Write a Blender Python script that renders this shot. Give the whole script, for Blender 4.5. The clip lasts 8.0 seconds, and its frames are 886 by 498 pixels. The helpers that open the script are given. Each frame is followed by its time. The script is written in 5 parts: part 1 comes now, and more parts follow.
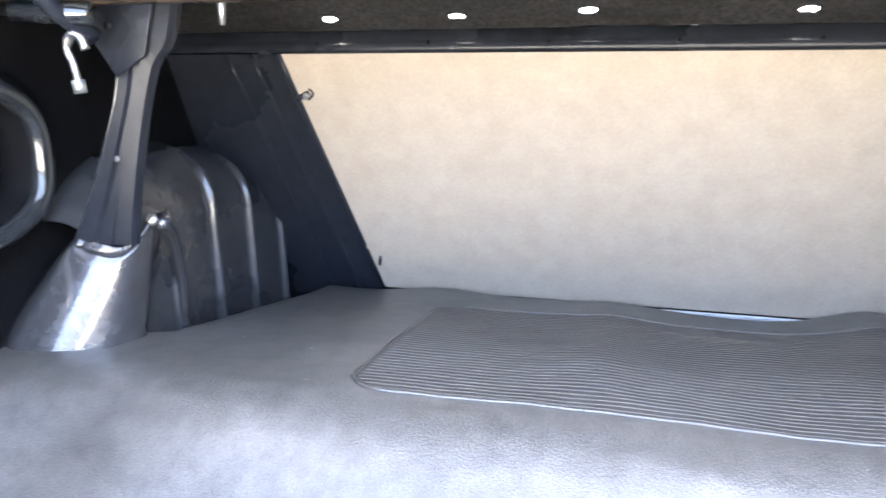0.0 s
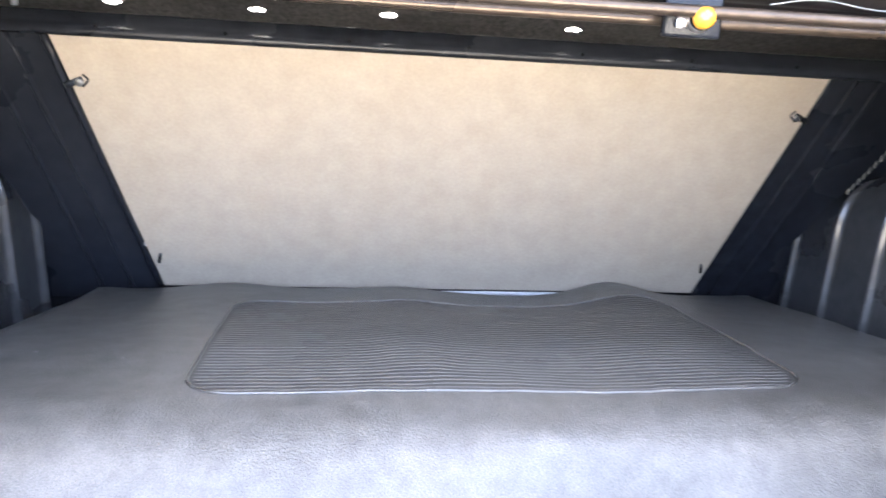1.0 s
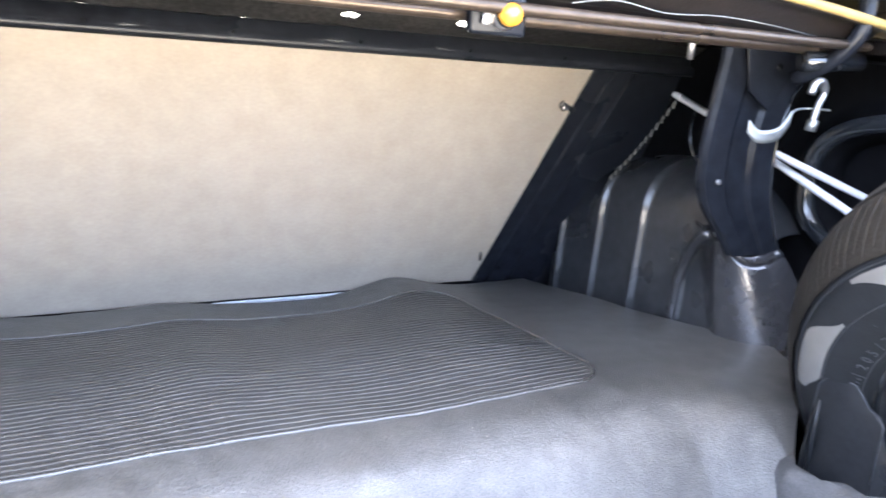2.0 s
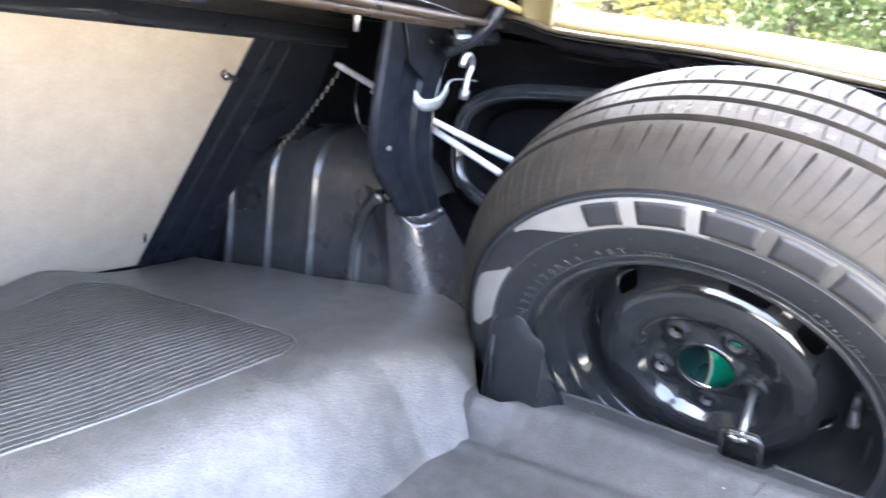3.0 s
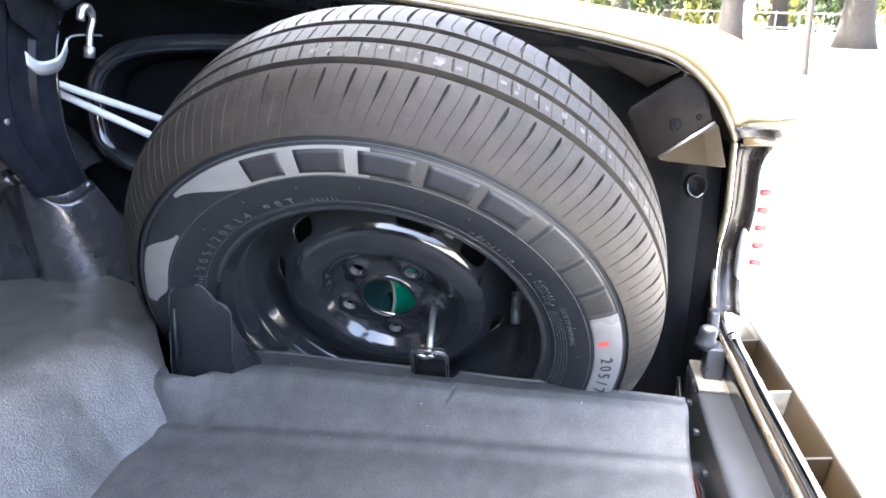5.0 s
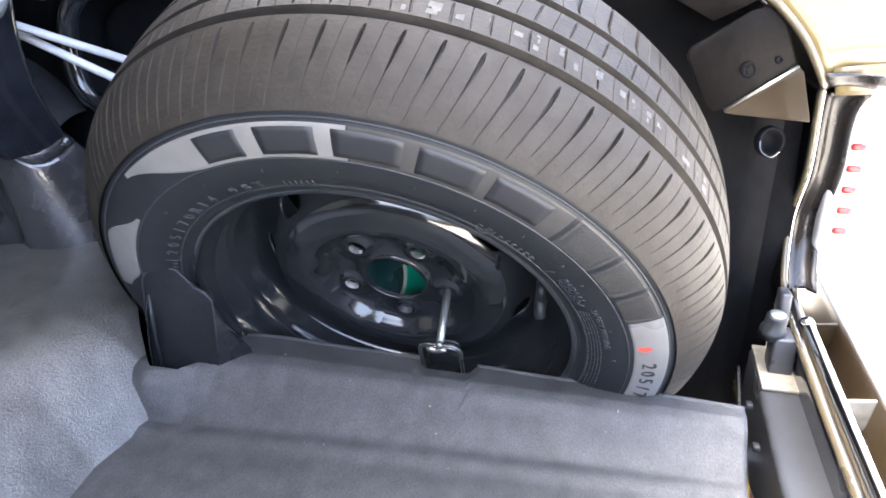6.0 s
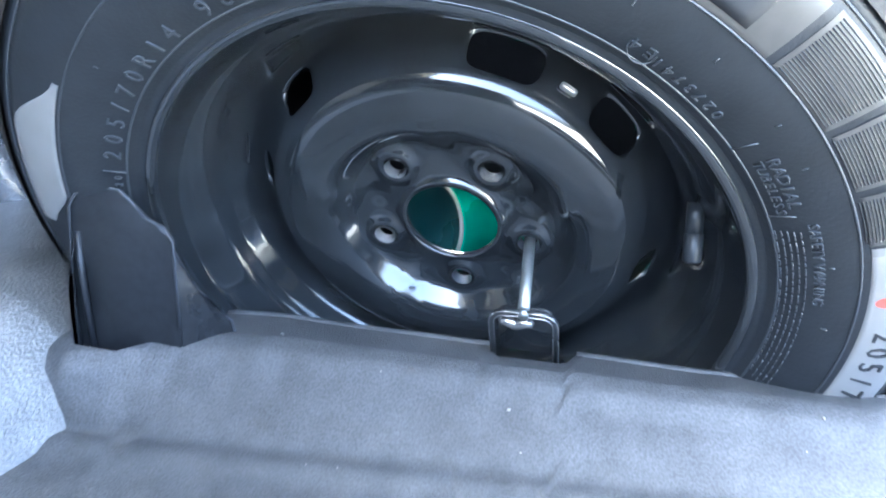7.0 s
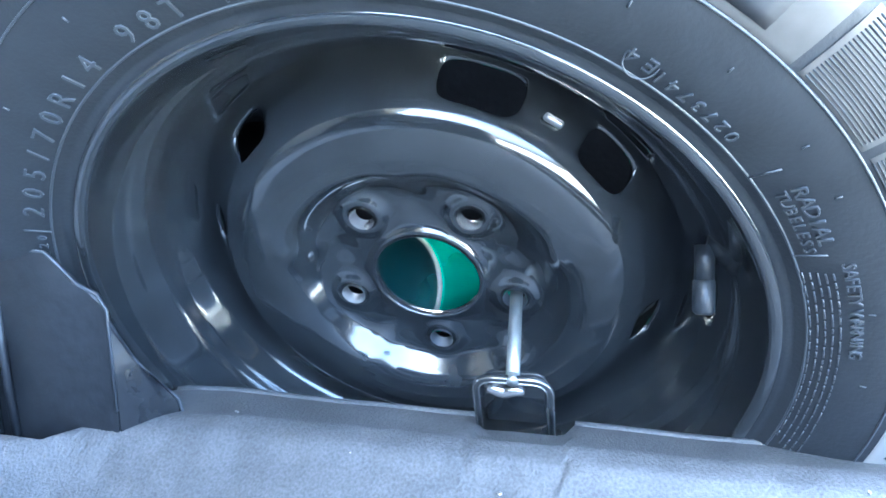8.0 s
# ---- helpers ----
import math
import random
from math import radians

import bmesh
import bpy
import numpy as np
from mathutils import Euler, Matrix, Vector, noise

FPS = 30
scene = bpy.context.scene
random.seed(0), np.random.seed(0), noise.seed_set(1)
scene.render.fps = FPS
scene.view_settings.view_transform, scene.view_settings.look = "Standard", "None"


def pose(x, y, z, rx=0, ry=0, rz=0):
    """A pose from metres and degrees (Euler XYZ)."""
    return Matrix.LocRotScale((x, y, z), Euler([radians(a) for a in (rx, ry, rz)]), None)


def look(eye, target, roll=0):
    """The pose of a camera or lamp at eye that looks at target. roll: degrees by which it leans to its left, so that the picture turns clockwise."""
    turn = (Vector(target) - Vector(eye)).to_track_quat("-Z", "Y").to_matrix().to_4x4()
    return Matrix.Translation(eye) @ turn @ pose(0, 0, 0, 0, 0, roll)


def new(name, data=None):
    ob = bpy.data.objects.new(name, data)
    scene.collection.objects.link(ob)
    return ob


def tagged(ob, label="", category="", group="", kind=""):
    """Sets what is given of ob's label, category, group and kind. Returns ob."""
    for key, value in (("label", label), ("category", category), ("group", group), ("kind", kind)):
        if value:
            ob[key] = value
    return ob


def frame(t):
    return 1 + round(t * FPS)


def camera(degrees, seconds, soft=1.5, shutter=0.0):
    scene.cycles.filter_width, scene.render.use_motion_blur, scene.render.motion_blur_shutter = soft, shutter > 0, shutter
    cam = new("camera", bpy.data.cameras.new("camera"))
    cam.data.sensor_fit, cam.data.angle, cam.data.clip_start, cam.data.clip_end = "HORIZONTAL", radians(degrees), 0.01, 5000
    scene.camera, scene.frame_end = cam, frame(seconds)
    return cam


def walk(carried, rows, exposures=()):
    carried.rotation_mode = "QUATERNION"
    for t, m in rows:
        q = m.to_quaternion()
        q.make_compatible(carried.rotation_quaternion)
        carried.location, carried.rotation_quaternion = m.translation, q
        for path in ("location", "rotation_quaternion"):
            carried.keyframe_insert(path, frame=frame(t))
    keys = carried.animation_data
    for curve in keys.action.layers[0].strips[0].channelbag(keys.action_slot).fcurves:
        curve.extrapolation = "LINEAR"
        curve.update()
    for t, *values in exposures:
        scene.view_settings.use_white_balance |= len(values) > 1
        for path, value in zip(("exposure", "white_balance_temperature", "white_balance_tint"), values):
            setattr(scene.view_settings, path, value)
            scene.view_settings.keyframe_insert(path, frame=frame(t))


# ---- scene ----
cam = camera(61.8, 8.0, soft=1.6, shutter=0.35)
PATH = [
    (0, (0.219, -0.114, 0.967), (-0.281, 1.779, 0.559), 0.4),
    (0.5, (0.172, -0.135, 0.976), (0.019, 1.818, 0.576), 2.0),
    (1, (0.079, -0.164, 0.988), (0.347, 1.77, 0.554), 3.0),
    (1.2, (0.061, -0.169, 0.995), (0.458, 1.739, 0.55), 3.7),
    (2.3, (0.042, -0.014, 1.012), (1.195, 1.551, 0.54), 3.9),
    (2.5, (0.017, -0.011, 1.01), (1.345, 1.407, 0.538), 4.4),
    (3, (0.002, -0.012, 1.009), (1.608, 1.08, 0.533), 5.0),
    (3.5, (0.001, -0.013, 1.012), (1.782, 0.761, 0.533), 4.7),
    (4, (0.006, -0.018, 1.017), (1.872, 0.514, 0.535), 3.5),
    (4.5, (0.011, -0.027, 1.019), (1.908, 0.336, 0.499), 2.2),
    (4.7, (0.008, -0.02, 1.01), (1.912, 0.301, 0.489), 2.0),
    (6, (0.196, -0.04, 1.045), (1.967, 0.407, 0.23), -0.1),
    (6.5, (0.312, -0.005, 0.909), (2.068, 0.505, 0.097), 1.0),
    (7, (0.39, 0.064, 0.825), (2.23, 0.553, 0.21), 0.6),
    (7.5, (0.433, 0.069, 0.806), (2.31, 0.561, 0.321), -0.1),
    (8, (0.449, 0.073, 0.804), (2.341, 0.532, 0.348), -0.9),
]
walk(cam, [(t, look(eye, target, roll)) for t, eye, target, roll in PATH],
     exposures=((0.0, 5.85, 6250, 5), (1.0, 5.75, 6450, 6), (2.5, 5.88, 6350, 5), (3.5, 6.1, 6280, 5), (4.5, 5.55, 6020, 3), (6.0, 5.25, 6300, 6), (6.5, 5.6, 5900, 4), (7.0, 6.15, 5300, -4), (8.0, 6.6, 4900, -7)))

# ---------------------------------------------------------------- light
SUN_AZ, SUN_EL = -8.0, 62.0          # degrees from +y towards +x, and above the horizon
world = bpy.data.worlds.new("sky_world")
scene.world = world
world.use_nodes = True
wn = world.node_tree
wn.nodes.clear()
sky = wn.nodes.new("ShaderNodeTexSky")
sky.sky_type = "NISHITA"
sky.sun_disc = False
sky.air_density, sky.dust_density, sky.ozone_density = 0.36, 7.0, 0.35
sky.sun_elevation, sky.sun_rotation = radians(SUN_EL), radians(SUN_AZ)
bg = wn.nodes.new("ShaderNodeBackground")
bg.inputs["Strength"].default_value = 0.14
wo = wn.nodes.new("ShaderNodeOutputWorld")
wn.links.new(sky.outputs[0], bg.inputs[0])
wn.links.new(bg.outputs[0], wo.inputs[0])
sun_data = bpy.data.lights.new("sun", "SUN")
sun_data.energy, sun_data.angle, sun_data.color = 2.0, radians(0.5), (1.0, 0.94, 0.84)
sun = new("sun", sun_data)
sd = Vector((math.sin(radians(SUN_AZ)) * math.cos(radians(SUN_EL)), math.cos(radians(SUN_AZ)) * math.cos(radians(SUN_EL)), math.sin(radians(SUN_EL))))
sun.matrix_world = look(sd * 30, (0, 0, 0))


# ---------------------------------------------------------------- materials
def material(name, color, rough=0.5, metal=0.0, var=0.25, scale=30.0, bump=0.0, bump_scale=200.0, coat=0.0, rough_var=0.12, spec=0.5, tint=None, fine=0.0, pebble=0.0):
    """A surface with wear at two scales, a fine relief and an uneven gloss. scale: patches per metre."""
    m = bpy.data.materials.new(name)
    m.use_nodes = True
    nt = m.node_tree
    b = nt.nodes["Principled BSDF"]
    tc = nt.nodes.new("ShaderNodeTexCoord")
    big = nt.nodes.new("ShaderNodeTexNoise")
    big.inputs["Scale"].default_value, big.inputs["Detail"].default_value = scale * 0.2, 6.0
    small = nt.nodes.new("ShaderNodeTexNoise")
    small.inputs["Scale"].default_value, small.inputs["Detail"].default_value = scale * 3, 8.0
    for t in (big, small):
        nt.links.new(tc.outputs["Object"], t.inputs["Vector"])
    add = nt.nodes.new("ShaderNodeMath")
    add.operation = "ADD"
    nt.links.new(big.outputs["Fac"], add.inputs[0])
    nt.links.new(small.outputs["Fac"], add.inputs[1])
    ramp = nt.nodes.new("ShaderNodeMapRange")
    ramp.inputs["From Min"].default_value, ramp.inputs["From Max"].default_value = 0.7, 1.3
    nt.links.new(add.outputs[0], ramp.inputs["Value"])
    mix = nt.nodes.new("ShaderNodeMix")
    mix.data_type = "RGBA"
    lo = [c * (1 - var) for c in color]
    hi = [min(1.0, c * (1 + var)) for c in (tint or color)]
    mix.inputs["A"].default_value, mix.inputs["B"].default_value = (*lo, 1), (*hi, 1)
    nt.links.new(ramp.outputs[0], mix.inputs["Factor"])
    colour = mix.outputs["Result"]
    if fine:
        sp = nt.nodes.new("ShaderNodeTexNoise")
        sp.inputs["Scale"].default_value, sp.inputs["Detail"].default_value = bump_scale, 3.0
        nt.links.new(tc.outputs["Object"], sp.inputs["Vector"])
        sr = nt.nodes.new("ShaderNodeMapRange")
        sr.inputs["From Min"].default_value, sr.inputs["From Max"].default_value = 0.3, 0.7
        sr.inputs["To Min"].default_value, sr.inputs["To Max"].default_value = 1 - fine, 1 + fine
        nt.links.new(sp.outputs["Fac"], sr.inputs["Value"])
        mul = nt.nodes.new("ShaderNodeVectorMath")
        mul.operation = "SCALE"
        nt.links.new(colour, mul.inputs[0])
        nt.links.new(sr.outputs[0], mul.inputs["Scale"])
        colour = mul.outputs[0]
    nt.links.new(colour, b.inputs["Base Color"])
    rr = nt.nodes.new("ShaderNodeMapRange")
    rr.inputs["From Min"].default_value, rr.inputs["From Max"].default_value = 0.3, 0.7
    rr.inputs["To Min"].default_value, rr.inputs["To Max"].default_value = max(0.02, rough - rough_var), min(1, rough + rough_var)
    nt.links.new(big.outputs["Fac"], rr.inputs["Value"])
    nt.links.new(rr.outputs[0], b.inputs["Roughness"])
    b.inputs["Metallic"].default_value = metal
    b.inputs["Coat Weight"].default_value = coat
    b.inputs["Coat Roughness"].default_value = 0.07 if coat > 0.47 else 0.26
    b.inputs["Specular IOR Level"].default_value = spec
    if bump:
        n = nt.nodes.new("ShaderNodeTexNoise")
        n.inputs["Scale"].default_value, n.inputs["Detail"].default_value = bump_scale, 4.0
        nt.links.new(tc.outputs["Object"], n.inputs["Vector"])
        bp = nt.nodes.new("ShaderNodeBump")
        bp.inputs["Strength"].default_value, bp.inputs["Distance"].default_value = bump, 0.002
        nt.links.new(n.outputs["Fac"], bp.inputs["Height"])
        if pebble:
            # leather grain: warped cells with rounded tops, a few millimetres wide
            warp = nt.nodes.new("ShaderNodeTexNoise")
            warp.inputs["Scale"].default_value, warp.inputs["Detail"].default_value = 120.0, 2.0
            nt.links.new(tc.outputs["Object"], warp.inputs["Vector"])
            shift = nt.nodes.new("ShaderNodeVectorMath")
            shift.operation = "MULTIPLY_ADD"
            shift.inputs[1].default_value = (0.006, 0.006, 0.006)
            nt.links.new(warp.outputs["Color"], shift.inputs[0])
            nt.links.new(tc.outputs["Object"], shift.inputs[2])
            cells = nt.nodes.new("ShaderNodeTexVoronoi")
            cells.feature = "SMOOTH_F1"
            cells.inputs["Scale"].default_value = 380.0
            nt.links.new(shift.outputs[0], cells.inputs["Vector"])
            gb = nt.nodes.new("ShaderNodeBump")
            gb.invert = True
            gb.inputs["Strength"].default_value, gb.inputs["Distance"].default_value = pebble, 0.0016
            nt.links.new(cells.outputs["Distance"], gb.inputs["Height"])
            nt.links.new(gb.outputs[0], bp.inputs["Normal"])
        nt.links.new(bp.outputs[0], b.inputs["Normal"])
    return m


BLACK = material("black_trunk_paint", (0.022, 0.023, 0.026), 0.26, var=0.35, scale=12, bump=0.12, bump_scale=260, rough_var=0.06, coat=0.7, spec=0.8, tint=(0.027, 0.027, 0.029))
SATIN_BLACK = material("satin_black_paint", (0.014, 0.016, 0.021), 0.28, var=0.35, scale=14, bump=0.12, bump_scale=260, rough_var=0.07, spec=0.22)
# Black raised in tone to make up ambient light on the wheelhouses.
WHEELHOUSE_BLACK = material("wheelhouse_black_lifted", (0.030, 0.032, 0.036), 0.27, var=0.4, scale=16, bump=0.15, bump_scale=260, rough_var=0.08, coat=0.5, tint=(0.038, 0.039, 0.041))
# Darker than the trunk black: the shade inside hollows is in this colour.
CAVITY = material("recess_black_shade_tone", (0.0045, 0.0047, 0.0055), 0.75, var=0.4, scale=14, bump=0.3, bump_scale=160, spec=0.06)
SHELF = material("dust_speckled_black_metal", (0.024, 0.023, 0.022), 0.4, var=0.5, scale=20, bump=0.3, bump_scale=140, fine=0.9)
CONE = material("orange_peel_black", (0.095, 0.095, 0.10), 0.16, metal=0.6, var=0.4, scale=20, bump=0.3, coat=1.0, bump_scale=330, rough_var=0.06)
BLACK_GLOSS = material("gloss_black_enamel", (0.018, 0.020, 0.022), 0.12, var=0.4, scale=14, bump=0.04, bump_scale=60, rough_var=0.05, coat=0.9, spec=0.5)
RUBBER_MAT = material("grey_black_rubber_mat", (0.074, 0.071, 0.065), 0.36, var=0.30, scale=12, bump=0.55, bump_scale=620, rough_var=0.04, spec=1.0, coat=0.12, tint=(0.094, 0.090, 0.083), fine=0.38, pebble=0.38)
FLOOR_RUBBER = material("darker_smooth_rubber_mat", (0.054, 0.055, 0.057), 0.52, var=0.18, scale=14, bump=0.40, bump_scale=560, rough_var=0.08, spec=0.35, tint=(0.066, 0.067, 0.069), fine=0.30)
RIB_RUBBER = material("ribbed_rubber", (0.070, 0.067, 0.061), 0.24, var=0.3, scale=10, bump=0.1, bump_scale=500, spec=1.0, coat=0.8)
RIB_BASE = material("inset_rubber", (0.050, 0.048, 0.044), 0.55, var=0.25, scale=10, bump=0.3, bump_scale=420, spec=0.5, fine=0.2)
TYRE = material("tyre_rubber", (0.017, 0.019, 0.022), 0.46, var=0.25, scale=14, bump=0.15, bump_scale=400, rough_var=0.08, spec=0.35)
# Brown tint of the rubber stands for warm sunlight reflected onto the tread.
TREAD = material("new_tread_rubber", (0.028, 0.0248, 0.021), 0.58, var=0.3, scale=20, bump=0.3, bump_scale=300, rough_var=0.1, spec=0.22)
CHALK = material("chalky_stamp", (0.065, 0.062, 0.056), 0.7, var=0.5, scale=60, bump=0.3)
# Pale base colour stands for sheen on black sidewall rubber.
SATIN_BAND = material("sidewall_band_sheen", (0.20, 0.195, 0.19), 0.3, var=0.12, scale=10, bump=0.05, bump_scale=900, rough_var=0.06)
LETTER = material("dark_letter_rubber", (0.02, 0.021, 0.024), 0.5, var=0.15, scale=30)
HATCH = material("hatched_rubber", (0.052, 0.05, 0.047), 0.45, var=0.15, scale=40)
# Paler than the casing to hold the highlights along raised edges.
TYRE_TEXT = material("lettering_edge_highlight", (0.045, 0.049, 0.055), 0.4, var=0.1, scale=60)
RED_DOT = material("red_paint_dot", (0.6, 0.08, 0.06), 0.6, var=0.2, scale=60)
ZINC = material("zinc_plated_steel", (0.30, 0.31, 0.30), 0.42, metal=0.75, var=0.2, scale=40)
WHITE_ROD = material("white_enamel_rod", (0.62, 0.63, 0.65), 0.4, var=0.12, scale=40)
STEEL = material("worn_bright_steel", (0.42, 0.41, 0.4), 0.3, metal=0.9, var=0.3, scale=30, bump=0.1)
SPRING_BAR = material("brown_steel_bar", (0.080, 0.060, 0.045), 0.30, metal=0.6, var=0.3, scale=20)
CHROME = material("chrome_trim", (0.75, 0.75, 0.74), 0.08, metal=1.0, var=0.06, scale=10, rough_var=0.04)
GOLD = material("gold_body_paint", (0.135, 0.102, 0.042), 0.3, var=0.08, scale=6, coat=0.6, rough_var=0.05)
# Shade under the deck is part of this dark brown base colour.
UNDERSIDE = material("underside_shade_brown", (0.020, 0.0165, 0.0155), 0.38, var=0.4, scale=16, bump=0.2, bump_scale=120, rough_var=0.1)
# Gold body paint darkened: its shade is put into the base colour.
GOLD_SHADE = material("gold_enamel_shade_tone", (0.022, 0.0145, 0.006), 0.4, var=0.3, scale=10)
GOLD_DULL = material("dull_gold_paint", (0.34, 0.25, 0.09), 0.5, var=0.25, scale=20)
PRIMER = material("grey_painted_crossmember", (0.045, 0.048, 0.055), 0.35, var=0.2, scale=12)
PALE_COAT = material("pale_matt_coat", (0.22, 0.205, 0.175), 0.5, var=0.35, scale=30, bump=0.2)
GUTTER = material("dark_gold_gutter_paint", (0.075, 0.062, 0.038), 0.3, var=0.2, scale=20, coat=0.4)
POD = material("grey_brown_lamp_pod", (0.020, 0.017, 0.015), 0.3, var=0.4, scale=12)
GUSSET = material("brown_black_gusset", (0.007, 0.006, 0.0056), 0.40, var=0.4, scale=24, bump=0.15, spec=0.06)
BRACKET = material("blue_black_bracket_paint", (0.011, 0.012, 0.014), 0.33, var=0.4, scale=40, bump=0.2, bump_scale=120, spec=0.35)
WIRE_RED = material("red_wire", (0.05, 0.006, 0.005), 0.4, var=0.2, scale=60)
WIRE_YELLOW = material("yellow_wire", (0.20, 0.15, 0.02), 0.4, var=0.2, scale=60)
AMBER = material("amber_bulb_glass", (0.8, 0.36, 0.04), 0.15, var=0.1, scale=60, coat=0.5)
RED_LENS = material("red_lens", (0.55, 0.03, 0.02), 0.12, var=0.1, scale=60, coat=0.5)
GREEN = material("green_plastic", (0.012, 0.36, 0.22), 0.3, var=0.12, scale=14)
DARK_TEAL = material("dark_teal_plastic", (0.012, 0.05, 0.05), 0.3, var=0.2, scale=14)
PALE_BARK = material("pale_smooth_bark", (0.22, 0.205, 0.175), 0.8, var=0.2, scale=10)
BARK = material("bark", (0.017, 0.0135, 0.011), 0.9, var=0.4, scale=4, bump=0.8, bump_scale=20)
PALE_GROUND = material("pale_concrete_paving", (0.30, 0.285, 0.26), 0.85, var=0.12, scale=0.6, bump=0.3, bump_scale=40)
FENCE = material("pale_fence_paint", (0.12, 0.12, 0.115), 0.6, var=0.1, scale=3)


def board_material():
    m = material("hardboard_panel", (0.37, 0.312, 0.245), 0.55, var=0.06, scale=9, bump=0.12, bump_scale=220, tint=(0.39, 0.338, 0.272), fine=0.06)
    return m


BOARD = board_material()


def leaf_material(name, a, b):
    m = bpy.data.materials.new(name)
    m.use_nodes = True
    nt = m.node_tree
    p = nt.nodes["Principled BSDF"]
    g = nt.nodes.new("ShaderNodeNewGeometry")
    mix = nt.nodes.new("ShaderNodeMix")
    mix.data_type = "RGBA"
    mix.inputs["A"].default_value, mix.inputs["B"].default_value = (*a, 1), (*b, 1)
    nt.links.new(g.outputs["Random Per Island"], mix.inputs["Factor"])
    nt.links.new(mix.outputs["Result"], p.inputs["Base Color"])
    p.inputs["Roughness"].default_value = 0.55
    tr = nt.nodes.new("ShaderNodeBsdfTranslucent")
    nt.links.new(mix.outputs["Result"], tr.inputs["Color"])
    ms = nt.nodes.new("ShaderNodeMixShader")
    ms.inputs[0].default_value = 0.35
    nt.links.new(p.outputs[0], ms.inputs[1])
    nt.links.new(tr.outputs[0], ms.inputs[2])
    nt.links.new(ms.outputs[0], nt.nodes["Material Output"].inputs["Surface"])
    return m


LEAF_A = leaf_material("leaf_bright", (0.018, 0.026, 0.004), (0.115, 0.105, 0.012))
LEAF_B = leaf_material("leaf_green", (0.006, 0.018, 0.004), (0.034, 0.056, 0.009))
# Sapling leaves coloured pale to carry the glare of sunlight on them.
LEAF_C = leaf_material("leaf_sunlit_pale", (0.16, 0.17, 0.05), (0.34, 0.33, 0.14))


# ---------------------------------------------------------------- building helpers
def thing(name, label, category, group="", kind="", m=None):
    ob = new(name)
    if m is not None:
        ob.matrix_world = m
    return tagged(ob, label, category, group, kind)


def part(name, bm, mat, parent, label="", smooth=True, solid=0.0, offset=-1.0):
    """Links a bmesh as one mesh object under a thing or a part."""
    me = bpy.data.meshes.new(name)
    bmesh.ops.recalc_face_normals(bm, faces=bm.faces)
    bm.to_mesh(me)
    bm.free()
    me.materials.append(mat)
    if smooth:
        me.shade_smooth()
    ob = new(name, me)
    ob.parent = parent
    if solid:
        mod = ob.modifiers.new("thickness", "SOLIDIFY")
        mod.thickness, mod.offset = solid, offset
    if label:
        ob["label"] = label
    return ob


def surface(f, us, vs, wrap=False, keep=None):
    """A quad sheet over the parameters us x vs; f(u, v) gives a point."""
    bm = bmesh.new()
    g = [[bm.verts.new(f(u, v)) for v in vs] for u in us]
    n = len(us)
    for i in range(n if wrap else n - 1):
        k = (i + 1) % n
        for j in range(len(vs) - 1):
            if keep is None or keep(us[i], vs[j]):
                bm.faces.new((g[i][j], g[k][j], g[k][j + 1], g[i][j + 1]))
    loose = [v for v in bm.verts if not v.link_faces]
    if loose:
        bmesh.ops.delete(bm, geom=loose, context="VERTS")
    return bm


def spans(a, b, n):
    return [a + (b - a) * i / (n - 1) for i in range(n)]


def smooth_line(points, n):
    """n points along a Catmull-Rom curve through the given ones."""
    p = [Vector(q) for q in points]
    p = [p[0] * 2 - p[1]] + p + [p[-1] * 2 - p[-2]]
    out = []
    for i in range(n):
        s = i / (n - 1) * (len(p) - 3)
        k = min(int(s), len(p) - 4)
        t = s - k
        a, b, c, d = p[k:k + 4]
        out.append(0.5 * ((2 * b) + (c - a) * t + (2 * a - 5 * b + 4 * c - d) * t * t + (3 * b - a - 3 * c + d) * t ** 3))
    return out


def tube(points, r, sides=10, bm=None, caps=True):
    bm = bm or bmesh.new()
    p = [Vector(q) for q in points]
    rs = r if isinstance(r, (list, tuple)) else [r] * len(p)
    up = Vector((0.3, 0.2, 0.93)).normalized()
    rings = []
    for i, q in enumerate(p):
        d = (p[min(i + 1, len(p) - 1)] - p[max(i - 1, 0)]).normalized()
        a = d.cross(up)
        if a.length < 1e-3:
            a = d.cross(Vector((1, 0, 0)))
        a.normalize()
        b = d.cross(a)
        up = -b if up.dot(b) < 0 else b
        up = b if up.dot(b) > 0 else -b
        rings.append([bm.verts.new(q + rs[i] * (math.cos(t) * a + math.sin(t) * b)) for t in [2 * math.pi * k / sides for k in range(sides)]])
    for i in range(len(rings) - 1):
        # align rings so that they do not twist
        best = min(range(sides), key=lambda s: (rings[i][0].co - rings[i + 1][s].co).length)
        rings[i + 1] = rings[i + 1][best:] + rings[i + 1][:best]
        if (rings[i][1].co - rings[i + 1][1].co).length > (rings[i][1].co - rings[i + 1][-1].co).length:
            rings[i + 1] = [rings[i + 1][0]] + rings[i + 1][1:][::-1]
        for k in range(sides):
            bm.faces.new((rings[i][k], rings[i][(k + 1) % sides], rings[i + 1][(k + 1) % sides], rings[i + 1][k]))
    if caps:
        bm.faces.new(rings[0])
        bm.faces.new(rings[-1])
    return bm


